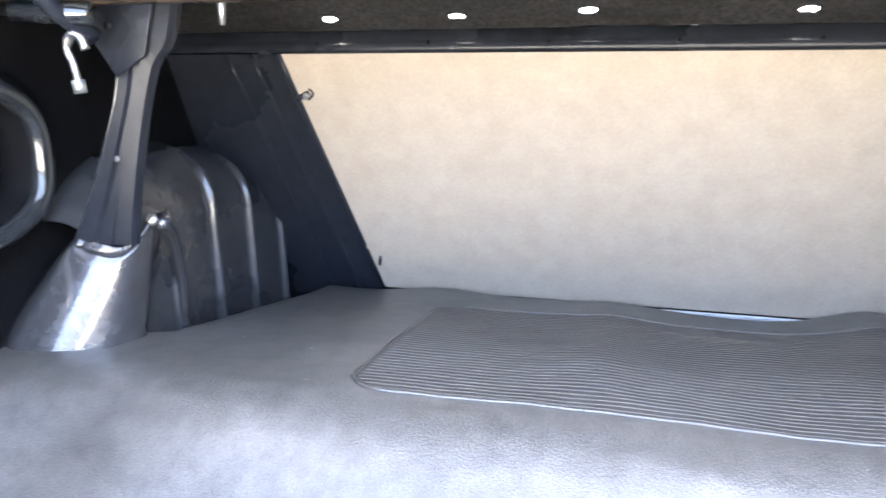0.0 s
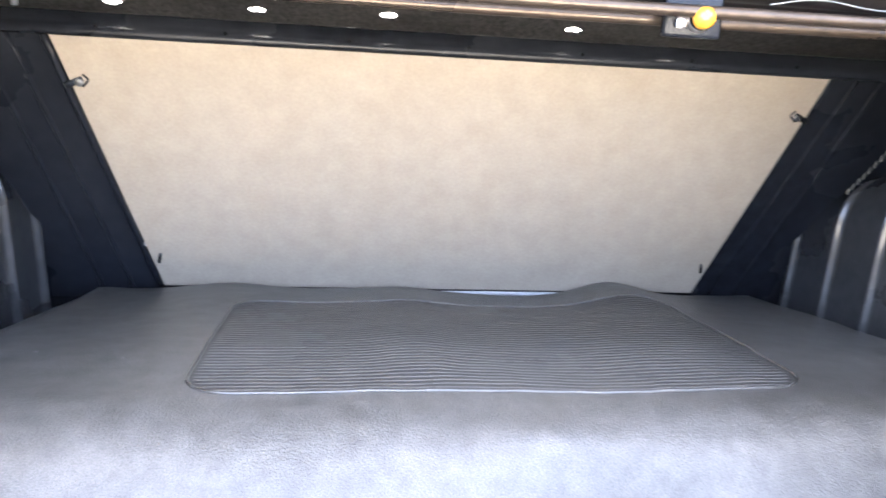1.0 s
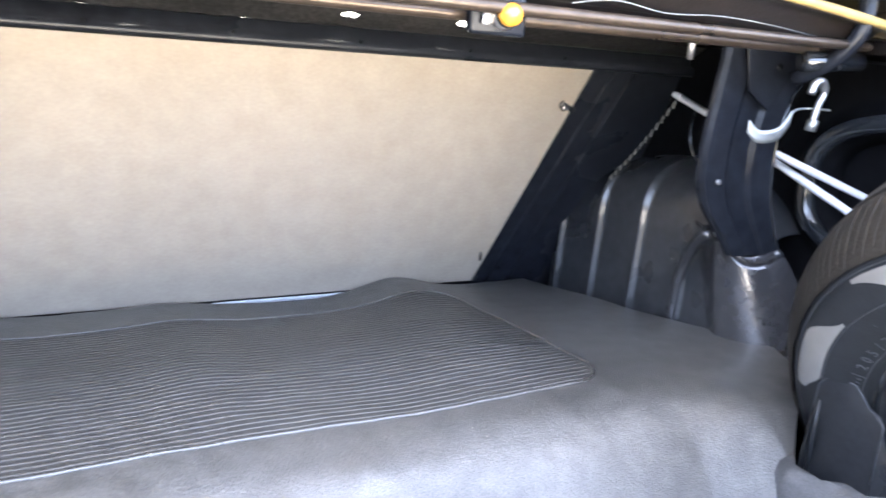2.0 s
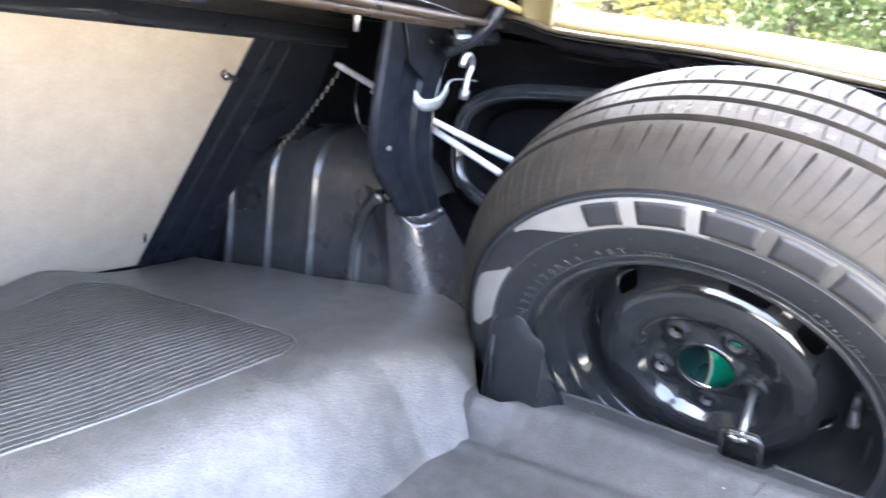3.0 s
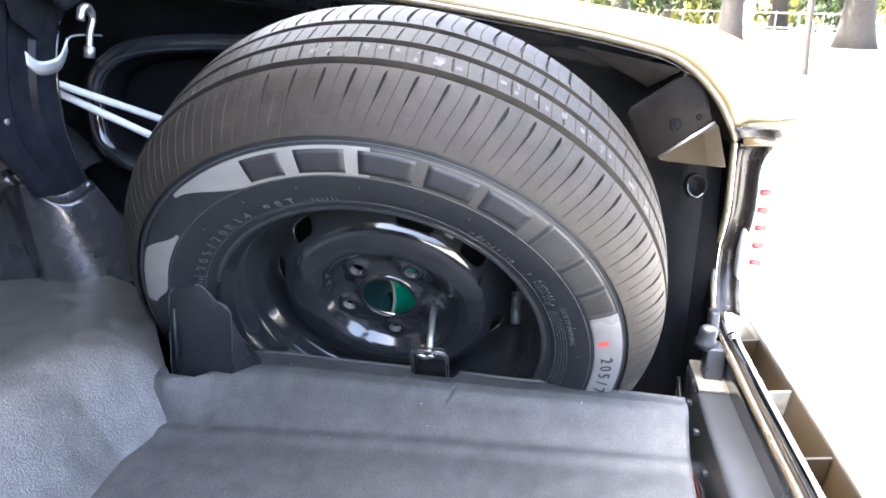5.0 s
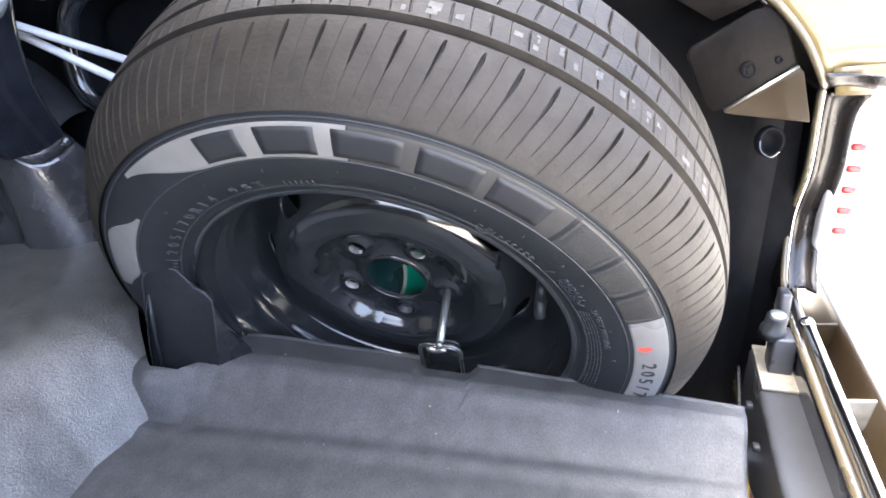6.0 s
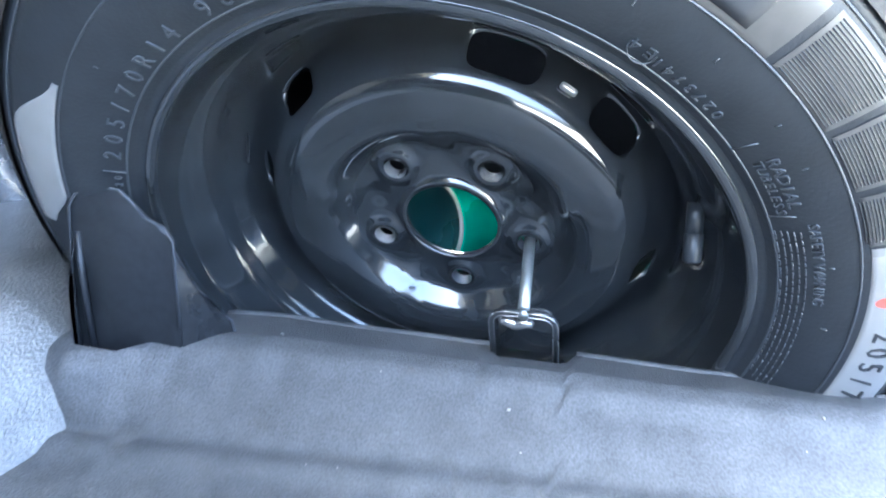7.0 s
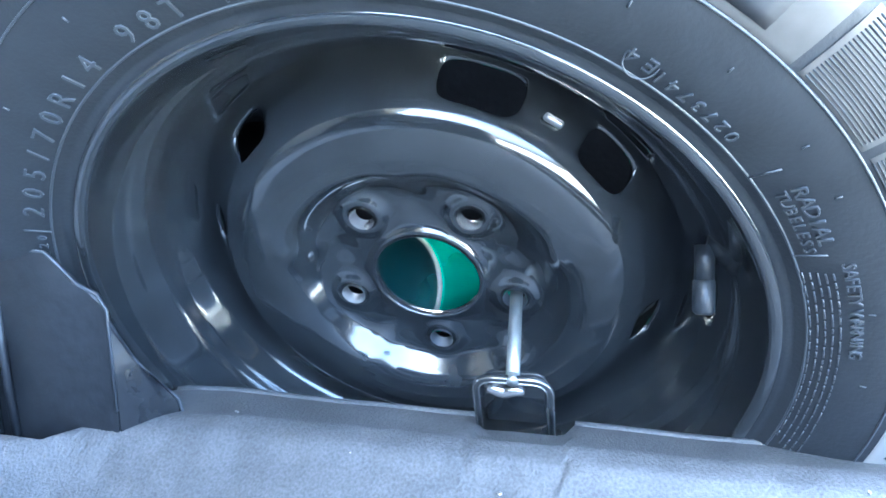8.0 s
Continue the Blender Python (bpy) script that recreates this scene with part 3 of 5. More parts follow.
def quarter(s):
    line = smooth_line([(CX + s * w, y, z) for y, w, z in RIM], 120)
    # weatherstrip gutter along the edge
    part("gutter", tube(line, 0.0042, 10), GUTTER, car, "gold painted gutter edge of the trunk opening")
    # the top of the fender, outwards from the gutter
    top = line[:69]

    def f(i, v):
        p = top[int(i)]
        tail = step((0.02 - p.y) / 0.24)
        w = 0.02 + 0.165 * v
        z = p.z + 0.012 + 0.026 * math.sin(min(1.0, v * 1.3) * math.pi / 2) * (1 - 0.3 * tail)
        y = p.y - tail * 0.095 * step(v * 3.2 + 0.12)
        return (p.x + s * (w - 0.02 + 0.004), y, z if v > 0 else p.z)
    part("fender_top", surface(f, range(69), [0, 0.02, 0.06, 0.12, 0.2, 0.35, 0.5, 0.65, 0.8, 0.92, 1.0]), GOLD, car, "sunlit gold fender", solid=0.002, offset=1.0)

    def g(i, v):
        p = top[int(i)]
        tail = step((0.02 - p.y) / 0.24)
        x0 = p.x + s * 0.169
        z0 = p.z + 0.012 + 0.026 * (1 - 0.3 * tail)
        bulge = 0.03 * math.sin(v * math.pi)
        z = z0 + (lerp(((-0.20, 0.882), (-0.12, 0.86), (-0.05, 0.40)), p.y) - z0) * v
        return (x0 + s * bulge, p.y - tail * 0.095 * (1 - v), z)
    part("fender_side", surface(g, range(69), spans(0, 1, 12)), GOLD, car, solid=0.002, offset=1.0)
    # the fender's tail rolls down to a level cut
    ends = [Vector(f(68, v)) for v in (0.02, 0.12, 0.2, 0.35, 0.5, 0.65, 0.8, 0.92, 1.0)]

    def roll(k, v):
        p = ends[int(k)]
        return (p.x, p.y - 0.006 * math.sin(v * math.pi / 2), p.z + (0.882 - p.z) * v)
    part("fender_tail", surface(roll, range(9), spans(0, 1, 6)), GOLD, car, "gold tail of the fender, cut off level", solid=0.002, offset=1.0)
    part("fender_tail_base", slab([(CX + s * 0.756, -0.238, 0.884), (CX + s * 0.905, -0.236, 0.884), (CX + s * 0.905, -0.318, 0.884), (CX + s * 0.780, -0.308, 0.884)], (0, 0, -0.004), 0.001), POD, car)
    # black underside from the gutter to the inner skin

    def u(i, v):
        p = line[int(i)]
        return (p.x + s * (0.006 + 0.095 * v), p.y + 0.0, p.z - 0.006 - 0.034 * v * v - 0.012 * math.exp(-((v - 0.45) / 0.12) ** 2))
    part("gutter_underside", surface(u, range(54), spans(0, 1, 14)), BLACK, car, solid=0.002)
    # folded corner brackets near the tail
    x = CX + s * 0.745
    tri = slab([(x, -0.025, 0.997), (x, -0.100, 0.984), (x + s * 0.002, -0.158, 0.974), (x + s * 0.014, -0.116, 0.949)], (s * 0.003, 0, 0.002), 0.0012)
    part("corner_gusset", tri, GUSSET, car, "brown-black triangular gusset")
    plate = slab([(x, -0.097, 0.924), (x, -0.150, 0.961), (x, -0.166, 0.966), (x, -0.181, 0.960), (x, -0.200, 0.911), (x, -0.138, 0.862), (x, -0.126, 0.859), (x, -0.117, 0.866), (x, -0.094, 0.914)], (s * 0.003, 0.001, 0.002), 0.0025)
    gus = part("corner_bracket", plate, GUSSET, car, "black folded corner bracket with a hole")
    part("bracket_fold", slab([(x, -0.138, 0.861), (x - s * 0.002, -0.201, 0.910), (x - s * 0.004, -0.206, 0.906), (x + s * 0.012, -0.224, 0.853), (x + s * 0.012, -0.150, 0.857)], (s * 0.003, 0.0, -0.002), 0.0006), GOLD_SHADE, gus, "brown-gold fold, toned dark for shade")
    part("fold_edge", tube([(x - s * 0.001, -0.137, 0.8625), (x - s * 0.003, -0.201, 0.911)], 0.0016, 8), STEEL, gus)
    # Black discs stand for the dark of the bracket's two holes.
    small = revolve([(0.0001, 0.0), (0.002, 0.0), (0.003, 0.001), (0.004, 0.0)], 14)
    bmesh.ops.transform(small, matrix=pose(x - s * 0.0015, -0.182, 0.916, 0, -90 * s, 0), verts=small.verts)
    part("small_hole_disc", small, CAVITY, gus)
    ring = revolve([(0.0001, -0.001), (0.0045, -0.001), (0.005, 0.001), (0.0065, 0.002), (0.0085, 0.0)], 20)
    bmesh.ops.transform(ring, matrix=pose(x - s * 0.001, -0.155, 0.905, 0, -90 * s, 0) @ pose(0, 0, 0, 20, 0, 0), verts=ring.verts)
    part("hole_disc", ring, CAVITY, gus)
    socket = revolve([(0.0001, -0.004), (0.011, -0.004), (0.013, 0.006), (0.0165, 0.007), (0.0175, 0.0)], 24)
    bmesh.ops.transform(socket, matrix=pose(CX + s * 0.80, -0.195, 0.818, 0, -90 * s, 0) @ pose(0, 0, 0, 25, 10, 0), verts=socket.verts)
    sk = part("lamp_socket", socket, CAVITY, car, "round black bulb socket")
    part("spring_clip", tube(smooth_line([(CX + s * 0.782, -0.205, 0.812), (CX + s * 0.778, -0.196, 0.806), (CX + s * 0.782, -0.186, 0.812), (CX + s * 0.786, -0.184, 0.824)], 12), 0.0012, 6), BLACK_GLOSS, sk)


def liner(s):
    """Insides of the outer skin, near black to hold the hollow's shade."""
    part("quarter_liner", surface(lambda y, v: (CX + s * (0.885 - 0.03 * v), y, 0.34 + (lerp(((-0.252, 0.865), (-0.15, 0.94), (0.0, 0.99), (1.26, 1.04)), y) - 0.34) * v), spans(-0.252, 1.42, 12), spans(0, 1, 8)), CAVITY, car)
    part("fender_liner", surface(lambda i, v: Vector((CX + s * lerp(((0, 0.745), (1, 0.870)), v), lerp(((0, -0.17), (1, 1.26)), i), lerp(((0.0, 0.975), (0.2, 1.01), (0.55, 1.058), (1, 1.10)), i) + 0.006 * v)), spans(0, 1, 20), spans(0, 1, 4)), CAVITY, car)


for s in (-1, 1):
    liner(s)
    wheelhouse(s)
    shock_tower(s)
    brace(s)
    inner_quarter(s)
    quarter(s)


# --- rear: tail panel, sill, crossmember, bumper
def tail():
    line = [p for p in smooth_line([(w, y, z) for y, w, z in RIM], 120)]
    sill = line[102:]
    for s in (-1, 1):
        # outer and inner skins below the opening's edge
        def f(i, v):
            p = sill[int(i)]
            return (CX + s * p.x, p.y - 0.008 - 0.030 * min(1, v * 2.0), p.z - 0.004 + (0.40 - p.z) * max(0.0, v - 0.12) / 0.88)
        part("tail_panel", surface(f, range(len(sill)), spans(0, 1, 9)), GOLD_SHADE, car, "gold tail panel, its shade set in a dark colour", solid=0.002)

        def g(i, v):
            p = sill[int(i)]
            return (CX + s * p.x, p.y - 0.003 - 0.008 * v, p.z - 0.004 - (p.z - 0.42) * v * 0.95)
        part("tail_inner_panel", surface(g, range(len(sill)), spans(0, 1, 9)), BLACK, car, solid=0.002)
        # wall from the opening's edge out to the inner quarter skin
        side = line[56:106]

        def q(i, v):
            p = side[int(i)]
            return (CX + s * (p.x + (0.90 - p.x) * v), p.y + 0.003 + 0.012 * v, p.z - 0.003)
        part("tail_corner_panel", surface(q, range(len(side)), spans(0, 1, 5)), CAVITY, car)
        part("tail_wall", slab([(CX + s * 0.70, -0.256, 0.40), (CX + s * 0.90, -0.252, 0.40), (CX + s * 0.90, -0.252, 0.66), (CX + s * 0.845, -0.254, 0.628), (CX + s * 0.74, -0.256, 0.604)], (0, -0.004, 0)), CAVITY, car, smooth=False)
        # dark pod round the back of the tail lamp
        pod = line[66:105]

        def h(i, v):
            p = pod[int(i)]
            deep = 0.034 + 0.022 * math.exp(-((0.893 - p.z) / 0.03) ** 2)
            return (CX + s * (p.x - 0.004 + 0.012 * math.sin(v * math.pi)), p.y - 0.004 - deep * v, p.z)
        part("lamp_pod", surface(h, range(len(pod)), spans(0, 1, 6)), POD, car, "grey-brown pod behind the tail lamp", solid=0.002)
        lamp = part("tail_lamp", box(0.050, 0.034, 0.165, pose(CX + s * 0.876, -0.296, 0.752), 0.009, segs=3), WHITE_ROD, car, "pale tail lamp with red ribs")
        for k in range(5):
            part("lens_rib", box(0.010, 0.016, 0.008, pose(CX + s * 0.850, -0.302, 0.700 + k * 0.026, 0, 25 * s, 0), 0.003), RED_LENS, lamp, "red lens rib")
        # rubber stop on the sill, before a grey striker plate
        part("striker_plate", box(0.030, 0.012, 0.034, pose(CX + s * 0.778, -0.240, 0.630, 0, 8 * s, 0), 0.003), PRIMER, car, "grey painted striker plate")
        stop = revolve([(0.0001, 0.030), (0.010, 0.030), (0.012, 0.026), (0.012, 0.012), (0.015, 0.010), (0.015, 0.0), (0.0001, 0.0)], 18)
        bmesh.ops.transform(stop, matrix=pose(CX + s * 0.742, -0.226, 0.606, 4, -6 * s, 0), verts=stop.verts)
        st = part("rubber_stop", stop, TYRE, car, "black rubber lid stop")
        cap = revolve([(0.0001, 0.0315), (0.007, 0.0315), (0.009, 0.0300)], 16)
        bmesh.ops.transform(cap, matrix=pose(CX + s * 0.742, -0.226, 0.606, 4, -6 * s, 0), verts=cap.verts)
        part("screw_cap", cap, ZINC, st, "bright screw head")
        part("stop_seat", box(0.034, 0.026, 0.052, pose(CX + s * 0.744, -0.240, 0.584), 0.003), PRIMER, car, "grey folded seat under the stop")
        part("pale_patch", box(0.095, 0.050, 0.004, pose(CX + s * 0.742, -0.2415, 0.563), 0.0015), PALE_COAT, car, "pale patch on the crossmember's end")
    # grey crossmember inside the sill
    part("crossmember", box(1.58, 0.054, 0.12, pose(CX, -0.2415, 0.500), 0.007, segs=3), PRIMER, car, "grey painted crossmember")
    part("rear_trim", tube(smooth_line([(CX - 0.775, -0.268, 0.612), (CX - 0.72, -0.272, 0.604), (CX - 0.3, -0.276, 0.602), (CX + 0.3, -0.276, 0.602), (CX + 0.72, -0.272, 0.604), (CX + 0.775, -0.268, 0.612)], 40), 0.0085, 12), CHROME, car, "chrome trim moulding")
    # wiring between the floor mat and the crossmember
    for k, mat in enumerate((TYRE, WIRE_YELLOW, WIRE_RED, TYRE)):
        pts = smooth_line([(0.60, -0.196 - 0.004 * k, 0.535), (0.72, -0.198 + 0.003 * k, 0.548 - 0.004 * k), (0.80, -0.192 - 0.004 * k, 0.540 + 0.003 * k), (0.90, -0.200, 0.556 - 0.006 * k), (1.02, -0.200, 0.56 + 0.01 * k)], 40)
        part("wire", tube([p - Vector((0, 0, 0.040)) for p in pts], 0.0022, 8), mat, car, "thin insulated wire")
    for xx, zz in ((0.79, 0.548), (0.86, 0.560), (0.925, 0.566)):
        part("connector", box(0.012, 0.007, 0.007, pose(xx, -0.200, zz - 0.006, 0, 12, 0), 0.002), TYRE, car, "small dark plastic wire connector")
    # boxed channel behind the trim moulding, with cross walls, and the bumper low beneath it
    section = [(-0.278, 0.592), (-0.281, 0.560), (-0.288, 0.548), (-0.298, 0.550), (-0.304, 0.566), (-0.308, 0.602), (-0.310, 0.604), (-0.314, 0.602), (-0.322, 0.540), (-0.325, 0.42)]
    bow = 0.010
    part("rear_channel", surface(lambda x, k: (CX + x, section[int(k)][0] - bow * (1 - (x / 0.93) ** 2), section[int(k)][1]), spans(-0.945, 0.945, 60), range(10)), GOLD_SHADE, car, "brown-gold channel along the tail panel")
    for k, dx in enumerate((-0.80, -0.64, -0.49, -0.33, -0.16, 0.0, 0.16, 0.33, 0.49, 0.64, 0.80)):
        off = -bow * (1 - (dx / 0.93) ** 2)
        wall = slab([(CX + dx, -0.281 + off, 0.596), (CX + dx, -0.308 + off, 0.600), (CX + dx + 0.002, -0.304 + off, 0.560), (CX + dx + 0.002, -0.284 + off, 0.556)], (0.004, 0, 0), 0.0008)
        part("channel_wall", wall, PALE_COAT if k in (0, 4, 9) else GOLD_SHADE, car, "cross wall of the channel")
    prof = [(0.0, 0.035), (-0.02, 0.05), (-0.04, 0.045), (-0.055, 0.02), (-0.058, -0.02), (-0.045, -0.05), (-0.02, -0.06), (0.0, -0.05)]
    part("bumper", surface(lambda x, k: (CX + x, -0.375 - 0.02 * (1 - (x / 0.93) ** 2) + prof[int(k)][0], 0.33 + prof[int(k)][1]), spans(-0.93, 0.93, 40), range(8)), CHROME, car, "chrome rear bumper", solid=0.003)


tail()

# --- floor pans under the mat, and the spare wheel's well
part("floor_pan", slab([(CX - 0.93, -0.235, 0.33), (CX + 0.93, -0.235, 0.33), (CX + 0.93, 1.42, 0.33), (CX - 0.93, 1.42, 0.33)], (0, 0, -0.01)), BLACK, car, smooth=False)
part("axle_hump", slab([(CX - 0.72, 0.62, 0.34), (CX + 0.60, 0.62, 0.34), (CX + 0.715, 0.70, 0.34), (CX + 0.72, 1.22, 0.34), (CX - 0.72, 1.22, 0.34)], (0, 0, 0.235), 0.008), BLACK, car)
part("tank_cover", slab([(CX - 0.80, -0.19, 0.34), (CX + 0.57, -0.19, 0.34), (CX + 0.55, 0.40, 0.34), (CX - 0.80, 0.40, 0.34)], (0, 0, FLOOR_Z - 0.34 - 0.024), 0.006), BLACK, car)
part("well_lip", slab([(0.850, -0.180, 0.34), (0.862, -0.180, 0.34), (0.850, 0.37, 0.34), (0.840, 0.37, 0.34)], (0, 0, 0.20), 0.005), BLACK, car)

# --- lid, raised on its hinges at the front of the opening
def lid():
    # Most of the lid is out of view; its tilt is set for light.
    tilt = Vector((0, -0.44, 0.898))

    # front edge of the opening: a crowned gold roll with a dark underside
    def edge(u):
        return Vector((CX + u, 0.566 - 0.01 * (1 - (u / 0.74) ** 2), 1.131 - 0.036 * abs(u / 0.74) ** 2.2))

    def under(u, v):
        p = edge(u)
        q = Vector((CX + u, 0.66, 1.083))
        return p.lerp(q, v) + Vector((0, 0, 0.006 * math.sin(v * 9.0) - 0.004 * math.sin(math.pi * v)))
    part("deck_underside", surface(under, spans(-0.735, 0.735, 30), spans(0, 1, 16)), UNDERSIDE, car, "deck panel's underside, its shade in a brown-black colour", solid=0.003)
    part("deck_edge", tube([edge(u) + Vector((0, 0, 0.004)) for u in spans(-0.74, 0.74, 50)], 0.0058, 10), GOLD_DULL, car, "gold rolled front edge of the trunk opening")

    def f(u, v):
        p = Vector((CX + u, 0.612, 1.150)) + tilt * (0.98 * v)
        p += Vector((0, 0.05 * (1 - (u / 0.74) ** 2) - 0.02, 0.05 * (1 - (u / 0.74) ** 2) * (1 - v)))
        return p
    part("lid", surface(f, spans(-0.74, 0.74, 24), spans(0, 1, 16)), GOLD, car, "gold trunk lid, raised", solid=0.02)

    # Unseen inner panel, kept pale gold to bounce light into the trunk.
    def inner(u, v):
        return f(u, v) + Vector((0, -0.024, 0.008))
    part("lid_inner_panel", surface(inner, spans(-0.70, 0.70, 16), spans(0.0, 0.97, 12)), GOLD_DULL, car, "unseen gold inside of the lid, bouncing light", solid=0.002)
    for s in (-1, 1):
        x = CX + s * 0.738

        def skirt(k, v):
            wide = lerp(((0, 0.050), (0.2, 0.064), (0.5, 0.050), (1, 0.030)), v)
            return (x + s * 0.006 * math.sin(3 * k), 0.508 + wide * k - 0.004 * v, 1.074 + 0.012 * k * (1 - v) + 0.115 * v)
        part("lid_corner", surface(skirt, spans(0, 1, 8), spans(0, 1, 14)), GOLD, car, "gold lower corner of the raised lid", solid=0.005)
        arm = smooth_line([(CX + s * 0.66, 0.64, 1.03), (CX + s * 0.675, 0.60, 1.055), (CX + s * 0.685, 0.575, 1.09), (CX + s * 0.69, 0.575, 1.14)], 14)
        part("hinge_arm", tube(arm, 0.011, 12), SATIN_BLACK, car, "black hinge arm")
        piv = tube([(CX + s * 0.64, 0.615, 1.052), (CX + s * 0.735, 0.605, 1.056)], 0.013, 16)
        part("hinge_pivot", piv, BLACK_GLOSS, car)
        # a bright bent clip and hook hanging from the hinge
        band = [(0.553, 0.616, 0.968), (0.569, 0.612, 0.956), (0.598, 0.608, 0.960), (0.613, 0.606, 0.978), (0.619, 0.604, 0.991), (0.648, 0.602, 0.994), (0.680, 0.600, 0.993)]
        pts = smooth_line([(CX + s * a, b, c) for a, b, c in band], 28)

        def g(i, v):
            return pts[int(i)] + Vector((0, -0.006, 0.016 * (v - 0.5) * (1.0 if i < 16 else 0.15)))
        if s > 0:
            part("bent_clip", surface(g, range(28), spans(0, 1, 4)), ZINC, car, "bright zinc bent clip", solid=0.0015)
        hook = smooth_line([(CX + s * 0.645, 0.590, 0.975), (CX + s * 0.649, 0.589, 0.998), (CX + s * 0.655, 0.588, 1.014), (CX + s * 0.648, 0.588, 1.027), (CX + s * 0.636, 0.588, 1.025), (CX + s * 0.630, 0.588, 1.012)], 20)
        part("hook", tube(hook, [0.0042] * 9 + [0.0055] * 8 + [0.005] * 3, 10), STEEL, car, "bright steel spring hook")
        part("hook_end", tube([(CX + s * 0.643, 0.590, 0.966), (CX + s * 0.645, 0.589, 0.980)], 0.0068, 12), ZINC, car)
        part("hanging_screw", tube([(CX + s * 0.53, 0.70, 1.085), (CX + s * 0.53, 0.70, 1.062), (CX + s * 0.53, 0.70, 1.046)], [0.007, 0.005, 0.0035], 10), STEEL, car)


lid()


# ---------------------------------------------------------------- the trunk mat
def mat_edge_right(y):
    return lerp(((-0.20, 0.872), (-0.05, 0.880), (0.095, 0.886), (0.101, 0.869), (0.154, 0.869), (0.158, 0.887), (0.34, 0.890), (0.376, 0.889), (0.384, 0.880), (0.393, 0.846), (0.402, 0.818), (0.42, 0.802), (0.45, 0.796), (0.485, 0.836), (0.545, 0.918), (0.60, 0.963), (0.65, 0.990), (0.72, 0.985), (0.77, 0.968), (0.90, 0.938), (1.12, 0.905), (1.20, 0.895)), y)


def mat_edge_left(y):
    return lerp(((-0.20, -0.62), (0.60, -0.60), (0.69, -0.575), (0.72, -0.50), (0.75, -0.44), (0.77, -0.41), (0.85, -0.392), (1.07, -0.365), (1.20, -0.355)), y)


def hump(x, y, cx, cy, rx, ry, h):
    return h * math.exp(-((x - cx) / rx) ** 2 - ((y - cy) / ry) ** 2)


def mat_floor_z(x, y):
    """The low floor, the slope of the bank along the spare wheel and its level top."""
    foot = lerp(((-0.20, 0.803), (0.17, 0.785), (0.43, 0.770)), y)
    foot_z = lerp(((-0.20, 0.553), (0.17, 0.546), (0.43, 0.536)), y)
    brow = lerp(((-0.20, 0.846), (0.30, 0.840), (0.38, 0.826), (0.45, 0.793)), y)
    z = lerp(((0.30, 0.516), (foot - 0.14, foot_z - 0.018), (foot - 0.025, foot_z - 0.006), (foot, foot_z), (brow - 0.014, 0.576), (brow - 0.004, 0.587), (brow + 0.008, 0.5915), (0.90, 0.5865)), x)
    z += 0.0030 * math.exp(-((x - foot + 0.012) / 0.010) ** 2)
    z += 0.003 * wave(0, y, 14, 8.0) * step((x - brow + 0.03) / 0.05)
    # the tongue before the hold-down bracket lies lower
    z -= 0.002 * step((x - 0.846) / 0.012) * step((y - 0.096) / 0.006) * step((0.157 - y) / 0.006)
    return z


def mat_deck_z(x, y):
    """The deck and its front: a rounded drop that dives under the low floor's sheet."""
    front = lerp(((0.20, 0.452), (0.60, 0.450), (0.70, 0.446), (0.77, 0.424), (0.80, 0.414)), x) + 0.006 * wave(x, 0, 5, 3.0)
    run = lerp(((0.60, 0.19), (0.80, 0.15)), x)
    u = min(1.0, (y - front) / run)
    z = lerp(((0.40, 0.640), (0.62, 0.640), (0.80, 0.632), (1.17, 0.600)), y)
    z = 0.500 + (z - 0.500) * (1 - (1 - u) ** 2.6) if u > 0 else 0.500 + 1.2 * (y - front)
    # slack rubber: waves against the bulkhead and over the deck
    deck = step((y - 0.60) / 0.10)
    z += deck * (hump(x, y, 0.60, 1.16, 0.075, 0.16, 0.024) + hump(x, y, 0.20, 1.17, 0.06, 0.12, 0.007) + hump(x, y, -0.12, 1.16, 0.09, 0.12, 0.007)
                 + hump(x, y, 0.18, 0.86, 0.05, 0.16, 0.007) + hump(x, y, 0.40, 0.90, 0.08, 0.10, 0.005) + hump(x, y, 0.55, 0.93, 0.09, 0.08, 0.008) + 0.003 * wave(x, y, 6, 1.0)
                 - hump(x, y, 0.40, 1.16, 0.07, 0.08, 0.004) + hump(x, y, 0.03, 1.18, 0.22, 0.06, 0.005))
    z -= hump(x, y, -0.42, 0.52, 0.10, 0.04, 0.020) + hump(x, y, 0.40, 0.500, 0.11, 0.030, 0.020)
    z += 0.0045 * wave(x, 0, 9, 2.2) * math.exp(-((y - 0.52) / 0.05) ** 2)
    z += hump(x, y, 0.30, 0.54, 0.07, 0.03, 0.010) + 0.004 * wave(x, y, 4, 5.0) + 0.0012 * wave(x, y, 22, 7.0)
    return z


def mat_z(x, y):
    return max(mat_deck_z(x, y), mat_floor_z(x, y))


